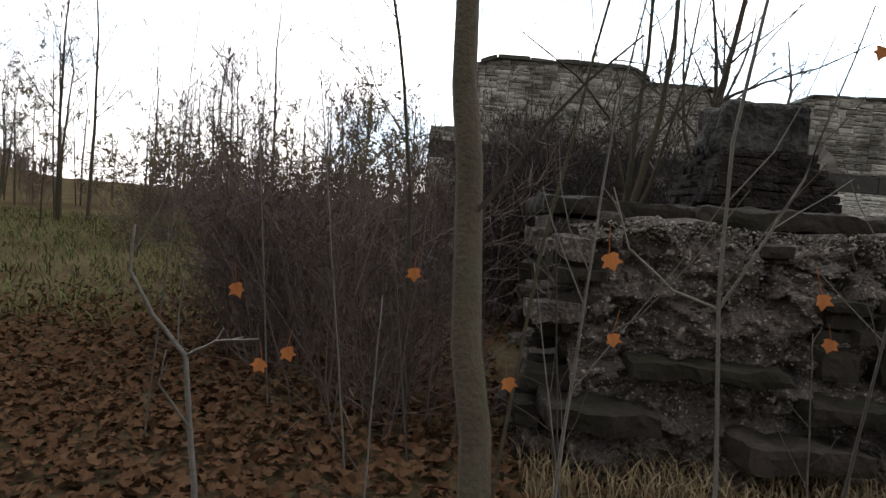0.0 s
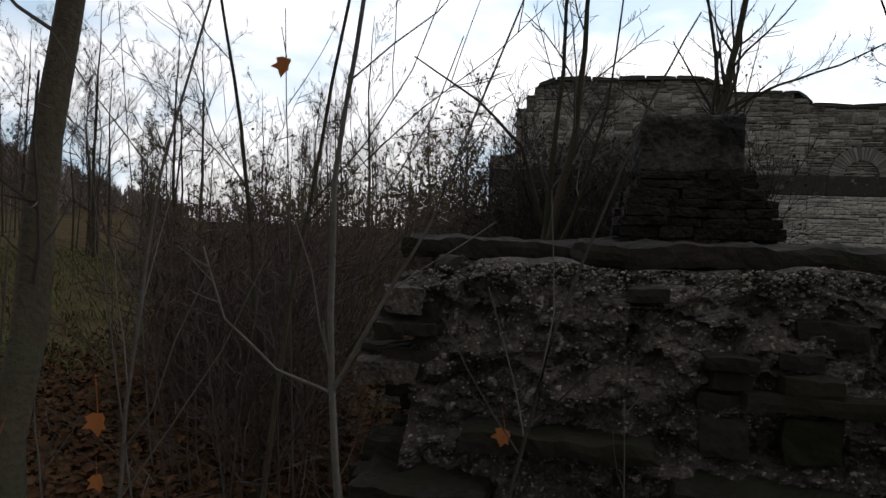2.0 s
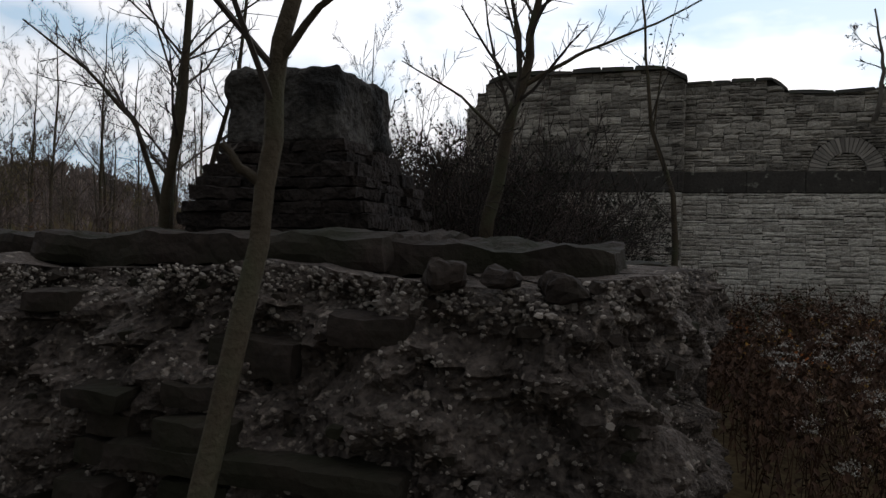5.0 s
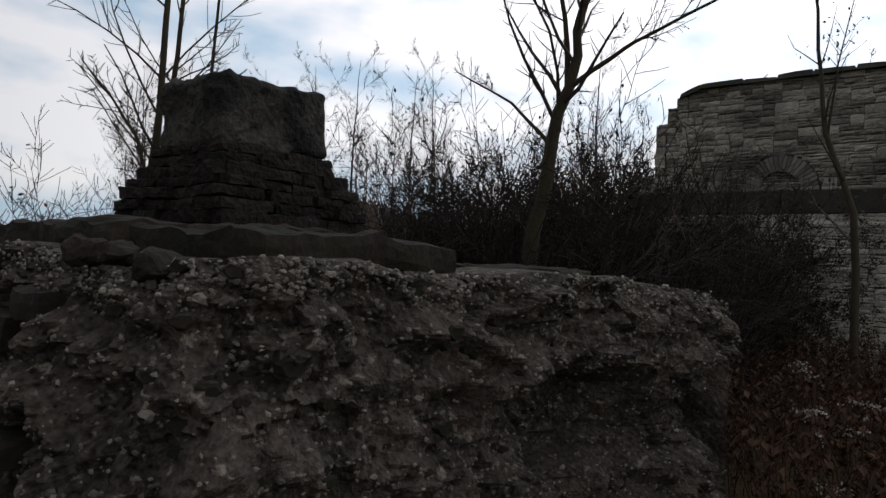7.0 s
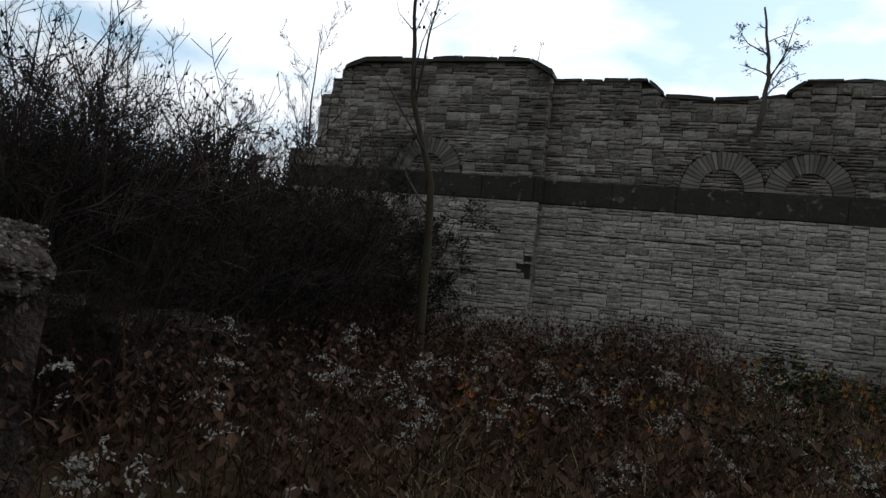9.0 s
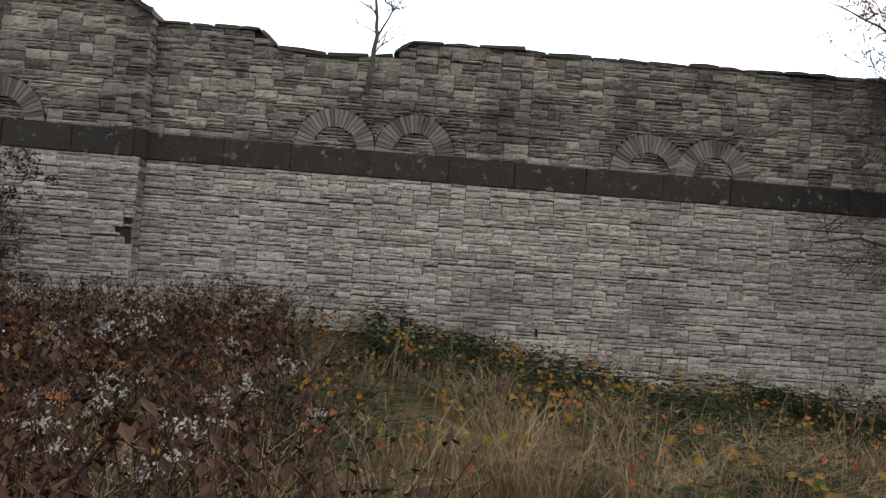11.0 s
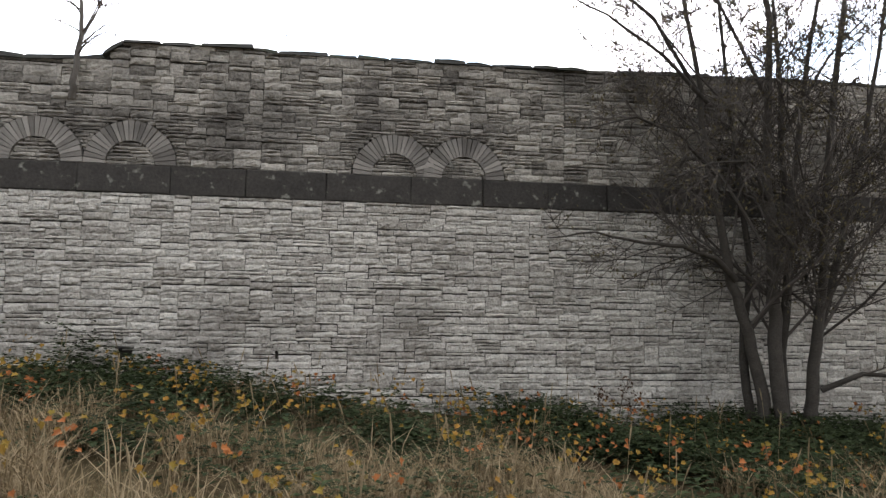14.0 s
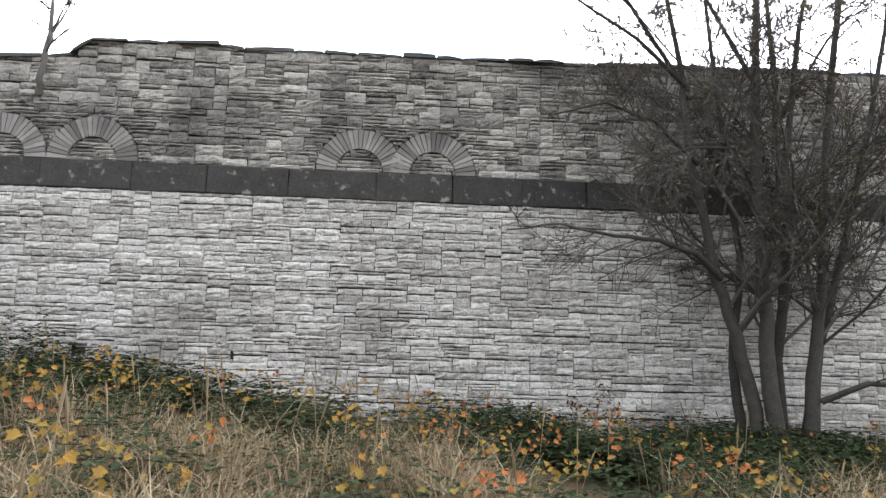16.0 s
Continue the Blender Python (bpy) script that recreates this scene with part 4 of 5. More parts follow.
for i, (x, y, h) in enumerate(((-7.2, -13.3, 2.2), (-6.9, -13.0, 1.9), (-8.4, -13.0, 2.6), (-6.1, -13.4, 1.3), (-6.65, -12.8, 2.8), (-5.0, -13.6, 1.1), (-7.9, -12.2, 3.2), (-9.2, -13.5, 2.4), (-6.2, -13.9, 1.5), (-7.05, -14.0, 1.2))):
    rn = random.Random(200 + i)
    tree("sapling", "thin bare shoot with curved twigs", [(up((x, y, 0.0), h, (rn.uniform(-.3, .3), rn.uniform(-.2, .2))), 0.0075, 0.0025)], 60 + i, depth=1, kids=(4, 7), ratio=0.35, start=0.2, category="sapling", group="saplings by the path", bark=M_PALE_TWIG if i % 3 == 0 else M_TWIG, twig=M_TWIG, sides=5)

# dry maple leaves still hanging on the saplings
rn = random.Random(77)
for x, y, z in ((-7.47, -14.5, 1.2), (-6.47, -15.39, 1.44), (-5.95, -15.21, 1.38), (-6.35, -15.0, 1.22), (-7.38, -14.45, 0.94), (-7.3, -14.45, 0.99), (-5.75, -14.99, 1.99), (-6.55, -14.45, 0.95), (-5.4, -14.3, 1.15), (-6.9, -14.3, 1.28)):
    g = Geo()
    g.leaf((x, y, z + 0.04), (rn.uniform(-.5, .5), -0.25, -0.9), (rn.uniform(-.4, .4), -1, 0.2), 0.036 if y < -14.9 else 0.05, 1)
    g.tube([(x, y, z + 0.04), (x + rn.uniform(-.02, .02), y + 0.01, z + 0.1)], [0.0012, 0.001], 3)
    solid("hanging_leaf", g, M_OLEAF, "dry orange maple leaf hanging on a twig", "leaf", "hanging maple leaves")

# trees on and behind the ruin
tree("ruin_tree", "bare many-stemmed tree rooted on the ruin", [([(-5.5, -11.5, 1.4), (-5.4, -11.6, 1.9), (-5.3, -11.6, 2.4), (-5.26, -11.6, 3.2), (-5.2, -11.5, 4.6)], 0.034, 0.01), ([(-5.5, -11.45, 1.4), (-5.46, -11.5, 2.0), (-5.4, -11.45, 2.8), (-5.42, -11.4, 4.3)], 0.028, 0.008), ([(-5.42, -11.5, 1.5), (-5.25, -11.45, 2.0), (-5.1, -11.4, 2.6), (-5.0, -11.4, 3.6)], 0.02, 0.006), ([(-5.5, -11.5, 1.8), (-5.65, -11.55, 2.3), (-5.95, -11.6, 2.6), (-6.4, -11.6, 2.9)], 0.017, 0.005)], 31, depth=2, kids=(9, 12), ratio=0.3, start=0.3, spread=1.0)
tree("bare_tree", "bare dark tree with spreading branches behind the ruin", [([(-4.45, -9.12, 0.0), (-4.27, -9.12, 1.59), (-4.13, -9.12, 2.37), (-3.98, -9.12, 2.95), (-3.87, -9.12, 3.6), (-3.7, -9.0, 5.2)], 0.075, 0.02), ([(-3.98, -9.12, 2.95), (-3.7, -9.12, 3.1), (-3.48, -9.12, 3.21), (-2.94, -9.1, 3.4), (-2.3, -9.0, 3.75)], 0.022, 0.005), ([(-4.1, -9.1, 2.5), (-4.5, -9.1, 2.9), (-5.0, -9.2, 3.2)], 0.018, 0.005), ([(-4.0, -9.1, 2.9), (-4.05, -9.1, 3.5), (-4.25, -9.2, 4.6)], 0.028, 0.008)], 32, depth=2, kids=(9, 12), ratio=0.27, start=0.45, spread=0.9)
tree("bare_tree", "slim bare tree with a bent trunk before the wall", [([(-2.62, -5.0, -0.1), (-2.66, -5.0, 1.4), (-2.7, -5.0, 2.35), (-3.0, -5.0, 3.25), (-3.1, -5.0, 4.2), (-3.2, -5.0, 5.6)], 0.055, 0.012), ([(-2.98, -5.0, 3.2), (-2.9, -5.0, 4.0), (-2.7, -5.0, 5.0)], 0.018, 0.005)], 33, depth=1, kids=(7, 10), ratio=0.25, start=0.3, spread=0.8, leaves=60, leaf_mat=M_BLEAF, leaf_size=0.05)
tree("birch_on_wall", "small pale birch growing out of the wall top", [([(0.94, -0.02, 4.1), (0.97, -0.12, 4.3), (1.05, -0.1, 5.0), (1.0, -0.05, 5.5), (0.9, 0.0, 6.2)], 0.055, 0.016), ([(1.04, -0.1, 4.95), (1.25, -0.1, 5.4), (1.4, -0.05, 6.0)], 0.02, 0.006), ([(1.0, -0.08, 5.4), (0.7, 0, 5.6), (0.5, 0, 5.9)], 0.014, 0.005)], 34, depth=3, kids=(5, 7), rmin=0.004, ratio=0.36, start=0.3, spread=0.9, lift=-0.05, bark=M_PALE_TWIG, leaves=220, leaf_mat=M_BLEAF, leaf_size=0.035)
for i, (x, z, h) in enumerate(((-3.3, 5.15, 0.5), (-3.7, 5.15, 0.35), (-5.0, 5.18, 0.25), (-2.8, 5.1, 0.6), (3.75, 4.9, 0.5), (-6.9, 3.6, 1.0))):
    tree("wall_top_plant", "thin dry plant growing on the wall top", [(up((x, 0.1, z), h, (0.08, 0)), 0.008, 0.003)], 90 + i, depth=1, kids=(5, 8), ratio=0.4, start=0.2, category="plant", group="plants on the wall", leaves=12, leaf_mat=M_BLEAF, leaf_size=0.04, sides=4)

# many-stemmed tree before the wall
tree("leafy_tree", "many-stemmed tree keeping sparse yellow leaves before the wall",
     [([(11.0, -1.1, -0.85), (10.85, -1.1, 0.3), (10.6, -1.1, 1.2), (10.42, -1.1, 1.85), (10.2, -1.0, 3.2), (10.15, -0.9, 4.5), (9.9, -0.8, 6.2)], 0.1, 0.028),
      ([(11.15, -1.2, -0.85), (11.05, -1.2, 0.8), (11.04, -1.2, 1.8), (11.0, -1.2, 3.6), (11.1, -1.2, 5.6), (11.0, -1.1, 7.2)], 0.115, 0.03),
      ([(11.55, -1.2, -0.85), (11.65, -1.2, 0.4), (11.8, -1.2, 1.3), (11.95, -1.2, 3.0), (12.3, -1.2, 5.6), (12.5, -1.1, 7.2)], 0.1, 0.028),
      ([(11.4, -0.9, -0.85), (11.35, -0.9, 0.6), (11.6, -0.8, 2.2), (11.6, -0.7, 4.5), (11.5, -0.6, 7.0)], 0.1, 0.02),
      ([(10.5, -1.15, 1.65), (10.1, -1.3, 1.95), (9.6, -1.35, 2.1), (9.0, -1.4, 2.12), (8.3, -1.4, 2.25), (7.6, -1.4, 2.15)], 0.05, 0.008),
      ([(10.25, -1.1, 3.2), (9.6, -1.3, 3.7), (8.9, -1.4, 3.9), (8.2, -1.4, 3.7)], 0.035, 0.008),
      ([(10.2, -1.0, 4.3), (9.4, -1.2, 4.9), (8.5, -1.3, 5.4), (7.7, -1.3, 5.7)], 0.035, 0.008),
      ([(11.7, -1.3, 0.1), (12.2, -1.5, 0.35), (12.9, -1.6, 0.3), (13.5, -1.6, 0.5)], 0.045, 0.012),
      ([(11.0, -1.2, 2.8), (10.5, -1.6, 3.3), (9.8, -1.8, 3.2), (9.1, -1.8, 2.9)], 0.03, 0.006),
      ([(11.9, -1.2, 3.0), (12.6, -1.4, 3.6), (13.3, -1.5, 3.9)], 0.03, 0.007),
      ([(10.9, -1.0, -0.85), (10.75, -0.9, 0.5), (10.95, -0.8, 2.0), (10.75, -0.7, 4.2), (10.5, -0.7, 7.0)], 0.075, 0.02),
      ([(11.7, -1.0, -0.85), (11.95, -0.9, 0.8), (12.5, -0.9, 2.6), (13.0, -0.9, 4.6), (13.5, -0.9, 7.0)], 0.08, 0.02),
      ([(11.1, -1.2, 1.8), (11.3, -1.4, 3.2), (11.5, -1.5, 5.0), (12.0, -1.5, 7.2)], 0.06, 0.018),
      ([(10.15, -0.9, 4.4), (9.3, -1.1, 5.5), (8.3, -1.2, 6.1), (7.2, -1.2, 6.4)], 0.035, 0.008),
      ([(11.0, -1.2, 4.4), (10.2, -1.4, 5.6), (9.2, -1.4, 6.6)], 0.035, 0.008),
      ([(11.6, -0.8, 4.0), (12.3, -0.9, 5.2), (13.2, -1.0, 6.2)], 0.035, 0.008)],
     35, depth=3, kids=(10, 12), ratio=0.46, start=0.24, spread=1.0, lift=0.03, thin=0.34, rmin=0.006, limb=0.06, bark=M_DARK_BARK, twig=M_TWIG, leaves=12000, leaf_mat=M_DULLLEAF, leaf_size=0.052)
tree("shrub_by_wall", "small red-brown shrub at the wall's foot", [(up((8.9, -0.6, -0.6), 0.7, (0.15, 0)), 0.01, 0.004), (up((8.8, -0.6, -0.6), 0.6, (-0.2, 0)), 0.01, 0.004), (up((9.0, -0.55, -0.6), 0.6, (0.35, 0)), 0.01, 0.004)], 41, depth=1, kids=(7, 9), ratio=0.35, start=0.2, leaves=160, leaf_mat=M_BLEAF, leaf_size=0.05, category="shrub")


# ---- prototypes that repeat ----
def far_tree(seed, h, leaves=0, mat=None):
    rn = random.Random(seed)
    stems = [([(0, 0, -0.3), (rn.uniform(-.2, .2), 0, h * 0.35), (rn.uniform(-.3, .3), rn.uniform(-.3, .3), h * 0.7), (rn.uniform(-.4, .4), 0, h)], h * 0.0085, 0.012)]
    if seed % 2:
        stems.append(([(0.3, 0.1, -0.3), (0.6, 0.1, h * 0.4), (0.9, 0.2, h * 0.85)], h * 0.006, 0.012))
    lab = "tall bare woodland tree" if not leaves else "woodland tree with thin orange-brown leaves"
    return tree("woodland_tree", lab + " at the meadow's edge", stems, seed, depth=3, kids=(8, 10), ratio=0.37, spread=0.8, start=0.25, lift=0.1, thin=0.4, rmin=0.008, leaves=leaves, leaf_mat=mat, leaf_size=0.16, group="woodland trees", sides=5)


def shrub(seed, h, n, label, name="thicket_shrub", leaves=0, mat=None, size=(0.03, 0.065), bark=None):
    rn = random.Random(seed)
    stems = []
    t = thing(name, label, "shrub", "thicket shrubs")
    tips, g = [], Geo()
    for _ in range(n):
        a, r = rn.uniform(0, 6.283), rn.uniform(0.05, 0.55)
        p = Vector((math.cos(a) * r, math.sin(a) * r, -0.15))
        d = Vector((math.cos(a) * 0.28, math.sin(a) * 0.28, 1))
        grow(g, polyline(p, d, h * rn.uniform(0.55, 1.05), rn, 5, 0.22, 0.05), 0.008, 0.0025, 2, rn, tips, (5, 7), 0.95, 0.42, 0.15, 0.04, 4, None, 0.5, 0.0035)
    tagged(part("crown", g, bark or M_SHRUB, t), kind="stuff")
    if leaves:
        q = Geo()
        for _ in range(leaves):
            p, d = rn.choice(tips)
            q.leaf(p + jitter(rn, 0.05), d + jitter(rn, 0.9), jitter(rn, 1), rn.uniform(*size))
        tagged(part("leaves", q, mat, t), kind="stuff")
    return t


protos = [far_tree(101, 11), far_tree(102, 13), far_tree(103, 10), far_tree(104, 9, 700, M_DULLLEAF), far_tree(106, 12, 500, M_BLEAF)]
first = [True] * len(protos)


def put(ob, used, i, x, y, s, a):
    m = pose(x, y, ground_z(x, y), 0, 0, a)
    if used[i]:
        used[i] = False
        ob.matrix_basis = m
        ob.scale = (s, s, s)
        return
    c = copy_thing(ob, m)
    c.scale = (s, s, s)


rn = random.Random(55)
for k in range(105):
    b = radians(rn.uniform(-66, 6) if k % 3 else rn.uniform(-40, -8))
    r = rn.uniform(26, 62) if k < 70 else rn.uniform(62, 110)
    x, y = -4 + r * math.sin(b), -14 + r * math.cos(b)
    if y < 2 and x > -8:
        continue
    i = rn.choice((0, 1, 2, 0, 1, 2, 3, 4))
    put(protos[i], first, i, x, y, rn.uniform(0.6, 0.95), rn.uniform(0, 360))
for x, y, i, s in ((-24, 5, 1, 0.75), (-21, 8, 0, 0.7), (-26, 2, 2, 0.8), (-17, 6, 3, 0.45), (-19, 3.5, 3, 0.4), (-13, 7, 3, 0.5), (-11, 9, 4, 0.6), (-30, 1, 4, 0.8), (-16, 10, 2, 0.7)):
    put(protos[i], first, i, x, y, s, x * 40)

shrubs = [shrub(111, 2.6, 14, "dense bare thicket shrub of thin brown shoots"), shrub(112, 2.9, 13, "dense bare thicket shrub of thin brown shoots"), shrub(113, 2.4, 15, "brown thicket shrub keeping a few dry leaves", leaves=160, mat=M_BLEAF)]
first_s = [True] * 3
for k in range(92):
    if k < 30:      # between the meadow and the ruin
        y, s = rn.uniform(-11.2, -2.0), rn.uniform(0.6, 0.98)
        x = rn.uniform(-6.9 - (y + 16.7) * 0.34, -7.0)
    elif k < 38:
        x, y, s = rn.uniform(-8.2, -6.9), rn.uniform(-12.6, -10.5), rn.uniform(0.6, 0.85)
    elif k < 72:    # behind the ruin
        x, y, s = rn.uniform(-6.8, -4.7), rn.uniform(-7.6, -3.0), rn.uniform(0.8, 1.2)
    elif k < 84:    # before the projecting wall end
        x, y, s = rn.uniform(-6.0, -4.2), rn.uniform(-3.2, -1.2), rn.uniform(0.75, 1.0)
    else:
        x, y, s = rn.uniform(-16, -8.0), rn.uniform(-2, 6.0), rn.uniform(0.6, 0.9)
    if -7.6 < x < PIL_X and -0.9 < y < 1.3:
        continue
    put(shrubs[k % 3], first_s, k % 3, x, y, s, rn.uniform(0, 360))
for k in range(30):
    x, y = rn.uniform(-6.6, -4.6), rn.uniform(-7.0, -2.6)
    put(shrubs[k % 3], first_s, k % 3, x, y, rn.uniform(0.8, 1.12), rn.uniform(0, 360))
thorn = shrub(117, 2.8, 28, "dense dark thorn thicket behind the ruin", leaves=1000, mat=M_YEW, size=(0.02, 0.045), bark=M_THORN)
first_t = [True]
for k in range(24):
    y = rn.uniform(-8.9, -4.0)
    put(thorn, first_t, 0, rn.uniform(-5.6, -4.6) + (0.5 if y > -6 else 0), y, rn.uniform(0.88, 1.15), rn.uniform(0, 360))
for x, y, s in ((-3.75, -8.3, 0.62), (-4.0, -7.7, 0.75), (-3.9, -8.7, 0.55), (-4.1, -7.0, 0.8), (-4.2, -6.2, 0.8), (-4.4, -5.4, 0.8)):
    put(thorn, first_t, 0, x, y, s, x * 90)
young = [shrub(131, 4.6, 12, "young woodland growth keeping yellow leaves", "young_tree_clump", leaves=2200, mat=M_DULLLEAF, size=(0.08, 0.15), bark=M_YOUNG), shrub(132, 5.0, 13, "young woodland growth with dry brown leaves", "young_tree_clump", leaves=1100, mat=M_BLEAF, size=(0.07, 0.13), bark=M_YOUNG), shrub(133, 4.8, 15, "bare young woodland growth of thin shoots", "young_tree_clump", bark=M_YOUNG)]
first_w = [True] * 3
for k in range(56):
    b, d = radians(rn.uniform(-34, 4)), rn.uniform(25, 48)
    x, y = -6.8 + d * math.sin(b), -16.7 + d * math.cos(b)
    if y > -1.5 and x > -8.2:
        continue
    if b < radians(-21) and d < 38:
        continue
    i = rn.choice((0, 1, 1, 2, 2, 2))
    put(young[i], first_w, i, x, y, rn.uniform(0.65, 1.0), rn.uniform(0, 360))
for b, d, s in ((-24, 21, 0.6), (-22.5, 22, 0.75), (-20.5, 20, 0.7), (-19, 23, 0.8), (-8, 17, 0.85), (-5, 19, 0.9)):
    put(young[0], first_w, 0, -6.8 + d * math.sin(radians(b)), -16.7 + d * math.cos(radians(b)), s, b * 50)
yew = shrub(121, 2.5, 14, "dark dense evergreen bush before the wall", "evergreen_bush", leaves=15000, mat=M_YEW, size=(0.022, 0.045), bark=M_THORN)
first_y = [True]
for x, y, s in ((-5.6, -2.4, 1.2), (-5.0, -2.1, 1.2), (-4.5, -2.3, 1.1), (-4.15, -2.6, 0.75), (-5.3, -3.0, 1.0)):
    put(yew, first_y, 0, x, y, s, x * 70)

# M_HILLWOOD carries painted haze, paler than the bark itself
g = Geo()                # woods that cover the far hill
for _ in range(1700):
    x, y = rn.gauss(-165, 34), rn.gauss(132, 38)
    if math.hypot(x, y) < 80 or ground_z(x, y) < 1.5:
        continue
    h, z = rn.uniform(4, 7), ground_z(x, y)
    for k in range(9):
        a = rn.uniform(0, 6.283)
        q = Vector((x, y, z + h * rn.uniform(0.0, 0.7)))
        g.tube([q, q + Vector((math.cos(a) * h * 0.16, math.sin(a) * h * 0.16, h * 0.3))], [0.22, 0.06], 3)
    g.tube([(x, y, z - 1), (x, y, z + h)], [0.2, 0.05], 3)
solid("far_woods", g, M_HILLWOOD, "bare woods on the far hill, distance haze painted into the colour", "woods", kind="stuff")


# ---- ground cover ----
def clear_of_path(x, y, d):
    px = [-6.8, -5.2, -2.9, -0.9, 0.27, 2.75, 6.3]
    py = [-16.7, -16.1, -14.6, -13.2, -11.6, -10.9, -9.9]
    return min(math.hypot(x - a, y - b) for a, b in zip(np.interp(np.linspace(0, 6, 40), range(7), px), np.interp(np.linspace(0, 6, 40), range(7), py))) > d


def in_ruin(x, y):
    return RX0 - 0.2 < x < -2.35 and RYF - 0.4 < y < RYB + 0.3


rn = random.Random(9)
g = Geo()
for _ in range(26000):
    x, y = (rn.gauss(-8.6, 2.4), rn.gauss(-12.2, 2.6)) if rn.random() < 0.82 else (rn.gauss(-3, 2.6), rn.gauss(-14.4, 1.2))
    if in_ruin(x, y) and y > RYF - 0.15:
        continue
    z = ground_z(x, y) + rn.uniform(0.02, 0.07)
    g.leaf((x, y, z), (rn.uniform(-1, 1), rn.uniform(-1, 1), rn.uniform(-.35, .45)), (rn.uniform(-.5, .5), rn.uniform(-.5, .5), 1), rn.uniform(0.04, 0.085), 1 if rn.random() < 0.6 else 0)
solid("leaf_litter", g, M_BLEAF, "brown and orange fallen maple leaves on soil", "leaves", kind="stuff")

g = Geo()


def blade(g, x, y, z, h, rn, w=0.006, bend=0.5):
    a = rn.uniform(0, 6.283)
    dx, dy = math.cos(a) * h * bend, math.sin(a) * h * bend
    sx, sy = -math.sin(a) * w, math.cos(a) * w
    g.add([(x - sx, y - sy, z), (x + sx, y + sy, z), (x + dx * 0.3 + sx * 0.8, y + dy * 0.3 + sy * 0.8, z + h * 0.6), (x + dx * 0.3 - sx * 0.8, y + dy * 0.3 - sy * 0.8, z + h * 0.6), (x + dx, y + dy, z + h * rn.uniform(0.7, 1))], [(0, 1, 2, 3), (3, 2, 4)])


for _ in range(5600):
    cx, cy = rn.uniform(-1.5, 15), rn.uniform(-9.3, -0.6)
    if not clear_of_path(cx, cy, 0.9):
        continue
    if cx < 2.4 and rn.random() < 0.7:
        continue
    if noise.noise((cx * 0.7, cy * 0.7, 11)) < (0.12 if cy > -4.0 else -0.02):
        continue
    h = rn.uniform(0.22, 0.62) * (1.1 if cy < -4 else 0.7)
    for _ in range(rn.randint(10, 22)):
        x, y = cx + rn.gauss(0, 0.07), cy + rn.gauss(0, 0.07)
        blade(g, x, y, ground_z(x, y) - 0.02, h * rn.uniform(0.5, 1.1), rn, 0.0045, rn.uniform(0.3, 1.3))
solid("dry_grass", g, M_GRASS, "tangled pale dry grass before the wall", "grass", kind="stuff")
g = Geo()
for _ in range(170):     # feathery seed heads on tall stalks
    x, y = rn.uniform(1.5, 14), rn.uniform(-8, -0.8)
    z, h, a = ground_z(x, y), rn.uniform(0.5, 0.8), rn.uniform(-1, 1)
    pts = [Vector((x + 0.12 * a * k * k, y, z + h * (k - 0.12 * k * k * abs(a)))) for k in (0, 0.5, 0.85, 1.0, 1.12)]
    g.tube(pts, [0.0025, 0.002, 0.003, 0.008, 0.002], 4)
solid("grass_seed_heads", g, M_GRASS, "pale feathery grass seed heads on stalks", "grass", kind="stuff")
g = Geo()
for _ in range(24000):   # meadow
    x, y = rn.uniform(-34, -9), rn.uniform(-10, 14)
    blade(g, x, y, ground_z(x, y) - 0.02, rn.uniform(0.1, 0.28), rn, 0.012, 0.8)
solid("meadow_grass", g, M_MEADOW, "rough tan meadow grass", "grass", kind="stuff")

green, orange = Geo(), Geo()
for k in range(2900):
    cx, cy = rn.uniform(-2.2, 15), -0.25 - abs(rn.gauss(0, 3.2))
    if k > 2100:         # thickest below the leafy tree
        cx, cy = rn.uniform(7.5, 15), -0.25 - abs(rn.gauss(0, 2.2))
    if cy < -8.5 or noise.noise((cx * 0.6, cy * 0.6, 4)) < -0.2 or not clear_of_path(cx, cy, 1.2):
        continue
    hh = rn.uniform(0.15, 0.5) + (0.3 if -1.2 < cx < 1.6 and cy > -1.2 else 0)
    for _ in range(rn.randint(10, 24)):
        x, y = cx + rn.gauss(0, 0.16), min(-0.08, cy + rn.gauss(0, 0.16))
        z = ground_z(x, y) + hh * rn.uniform(0.15, 1)
        for k in (-1, 0, 1):
            a = rn.uniform(0, 6.283) + k
            green.leaf((x, y, z), (math.cos(a), math.sin(a), rn.uniform(-.3, .3)), (0, 0, 1), rn.uniform(0.05, 0.1))
yellow = Geo()
for k in range(420):
    cx, cy = rn.uniform(-2.0, 14.5), rn.uniform(-7.5, -0.4)
    if not clear_of_path(cx, cy, 1.5):
        continue
    hh = rn.uniform(0.2, 0.5)
    for _ in range(rn.randint(2, 9)):
        x, y = cx + rn.gauss(0, 0.1), min(-0.1, cy + rn.gauss(0, 0.1))
        (yellow if k % 3 else orange).leaf((x, y, ground_z(x, y) + hh + rn.gauss(0, 0.05)), (rn.uniform(-1, 1), rn.uniform(-1, 0.4), rn.uniform(-.8, .2)), (rn.uniform(-.7, .7), -0.6, 1), rn.uniform(0.034, 0.062), 1)
solid("yellow_leaves", yellow, M_YLEAF, "yellow leaves among the brambles", "leaves", kind="stuff")
solid("bramble_leaves", green, M_GLEAF, "dark green bramble leaves along the wall", "brambles", kind="stuff")
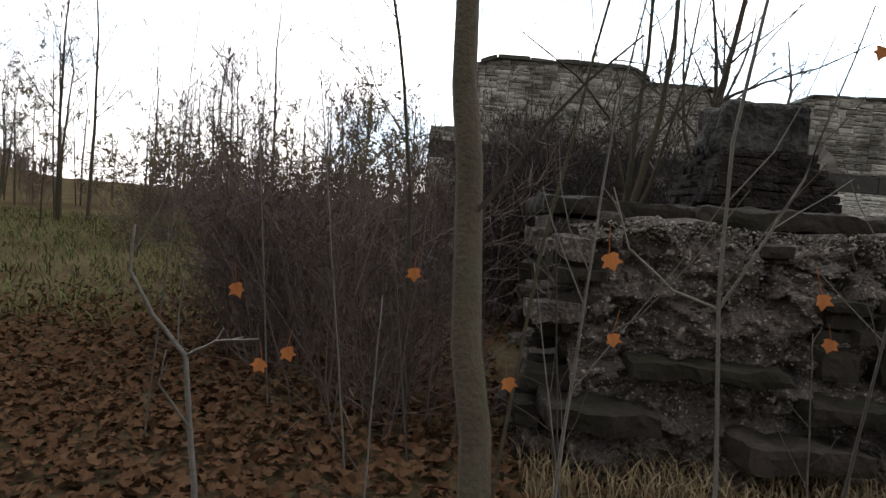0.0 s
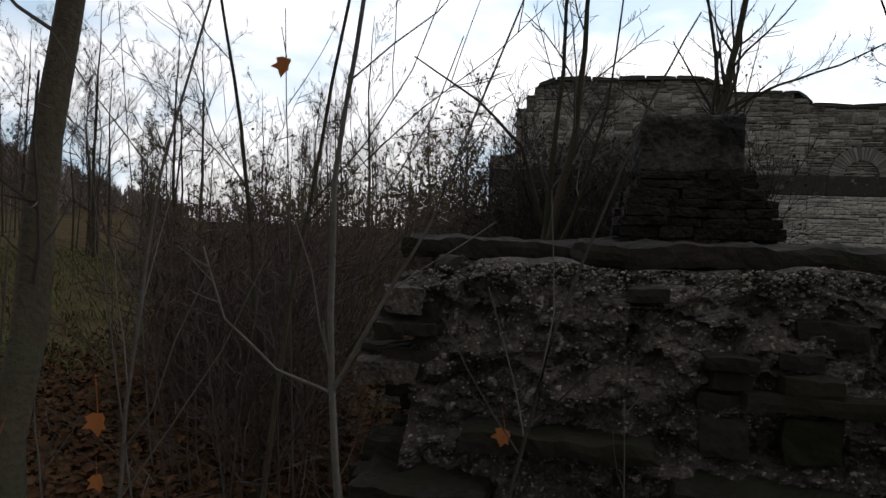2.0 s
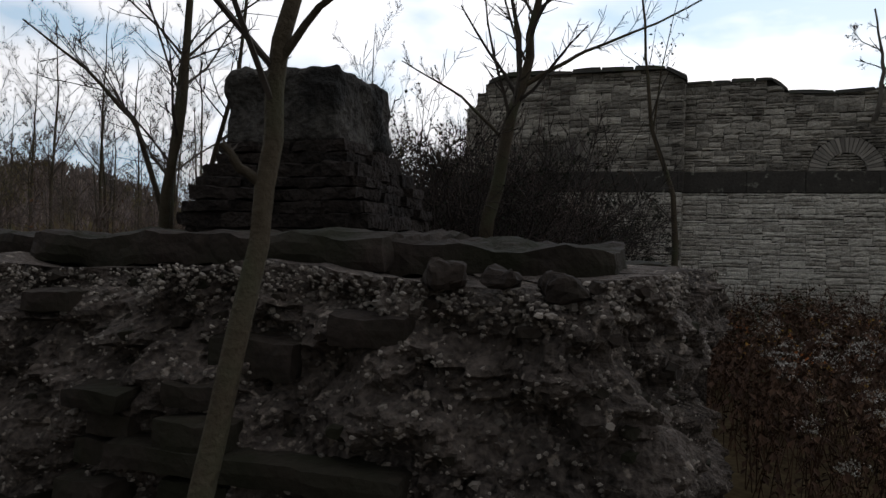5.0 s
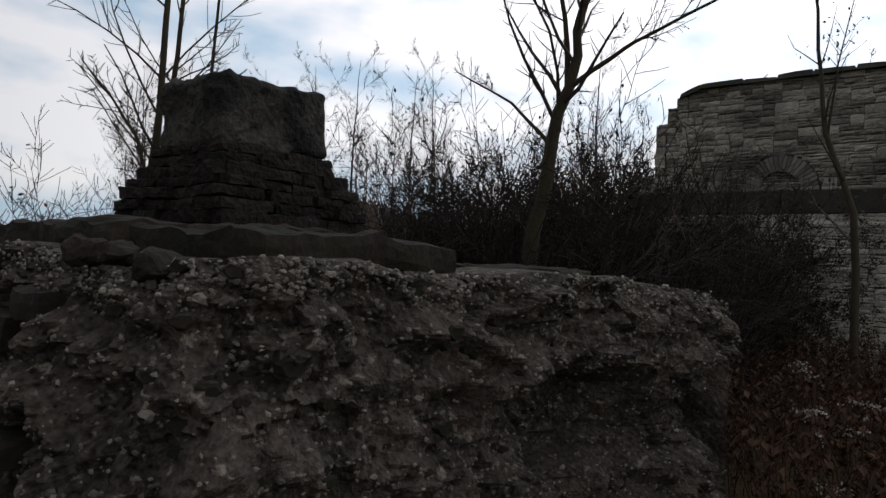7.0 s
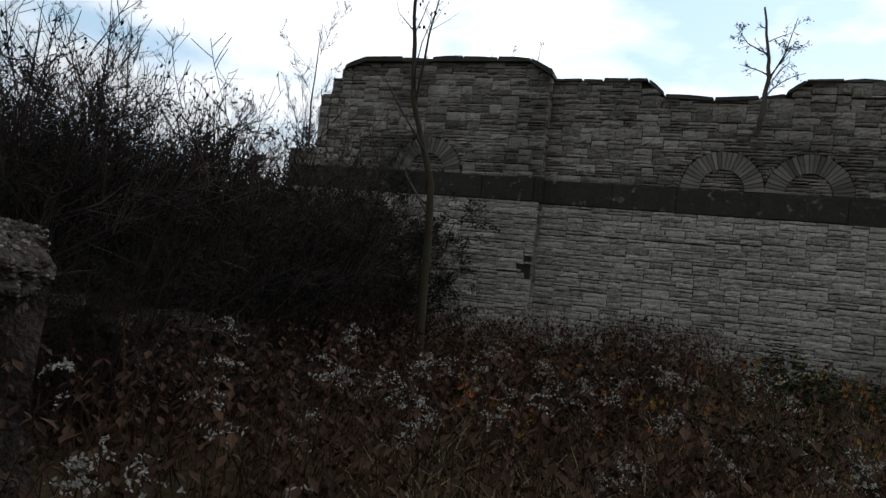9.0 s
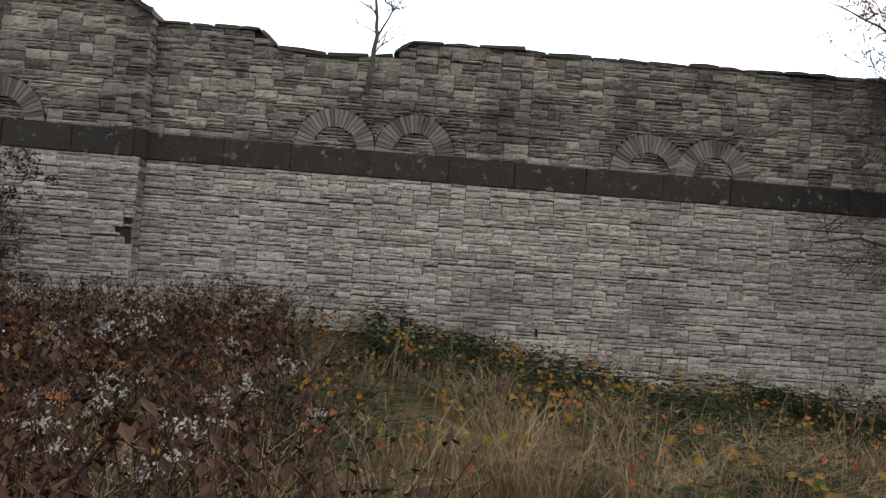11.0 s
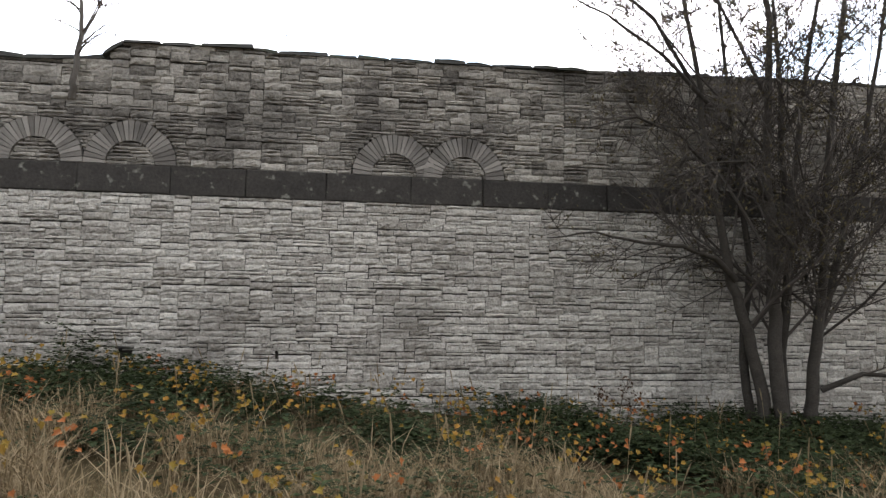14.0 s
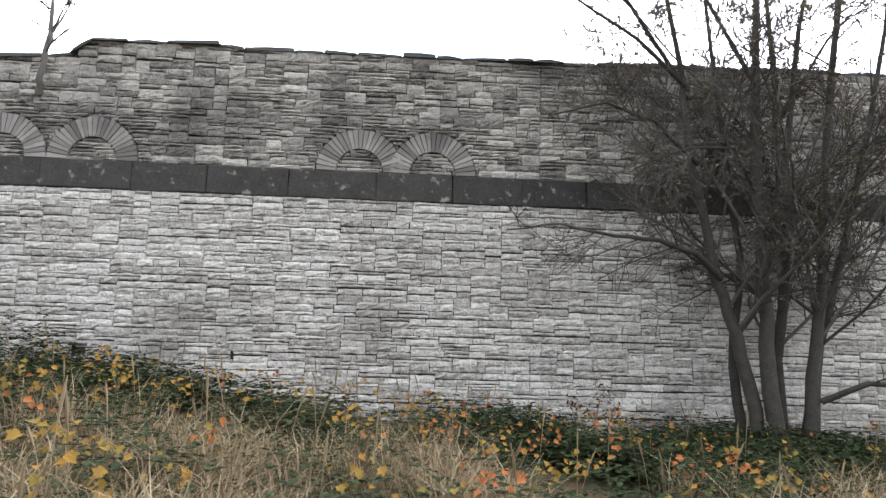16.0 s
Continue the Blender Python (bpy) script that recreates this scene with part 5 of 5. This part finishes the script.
solid("autumn_leaves", orange, M_OLEAF, "orange and yellow leaves among the brambles", "leaves", kind="stuff")

stems, fluff = Geo(), Geo()
for k in range(4600):
    x, y = rn.uniform(-3.6, 3.8), rn.uniform(-10.5, -1.5)
    if not clear_of_path(x, y, 1.1) or in_ruin(x, y) or x > 0.4 + max(0, -4.5 - y) * 0.45 + rn.uniform(-0.5, 0.5):
        continue
    z = ground_z(x, y) - 0.02
    h = rn.uniform(0.45, 1.0) * (1.0 if x < 1.5 else 0.75)
    lean = Vector((rn.gauss(0, 0.24), rn.gauss(0, 0.24), 0))
    pts = [Vector((x, y, z)), Vector((x, y, z + h * 0.5)) + lean * 0.35, Vector((x, y, z + h)) + lean]
    stems.tube(pts, [0.004, 0.003, 0.002], 3)
    for _ in range(10):
        p, d = along(pts, rn.uniform(0.15, 0.98))
        a = rn.uniform(0, 6.283)
        stems.leaf(p, (math.cos(a), math.sin(a), -0.7), (0, 0, 1), rn.uniform(0.03, 0.08))
    if k % 15 == 0 and x > -2.2:       # plume of side sprays, white with seed
        for _ in range(rn.randint(5, 9)):
            p, d = along(pts, rn.uniform(0.84, 1.0))
            a = rn.uniform(0, 6.283)
            spray = polyline(p, (math.cos(a), math.sin(a), 0.5), rn.uniform(0.07, 0.15), rn, 3, 0.1, -0.3)
            for _ in range(11):
                q, _d = along(spray, rn.random())
                fluff.leaf(q + jitter(rn, 0.008), jitter(rn, 1), jitter(rn, 1), rn.uniform(0.011, 0.024))
solid("dry_goldenrod", stems, M_WEED, "russet dry goldenrod stems with withered leaves", "weeds", kind="stuff")
solid("goldenrod_plumes", fluff, M_FLUFF, "white fluffy goldenrod seed plumes", "weeds", kind="stuff")
g = Geo()
for _ in range(2600):    # ragged low weeds at the ruin's foot and on it
    x, y = rn.uniform(-6.3, -2.3), rn.uniform(-13.5, -12.9)
    blade(g, x, y, ground_z(x, y) - 0.02, rn.uniform(0.1, 0.3), rn, 0.004, 0.6)
solid("ruin_foot_grass", g, M_GRASS, "thin dry grass at the ruin's foot", "grass", kind="stuff")
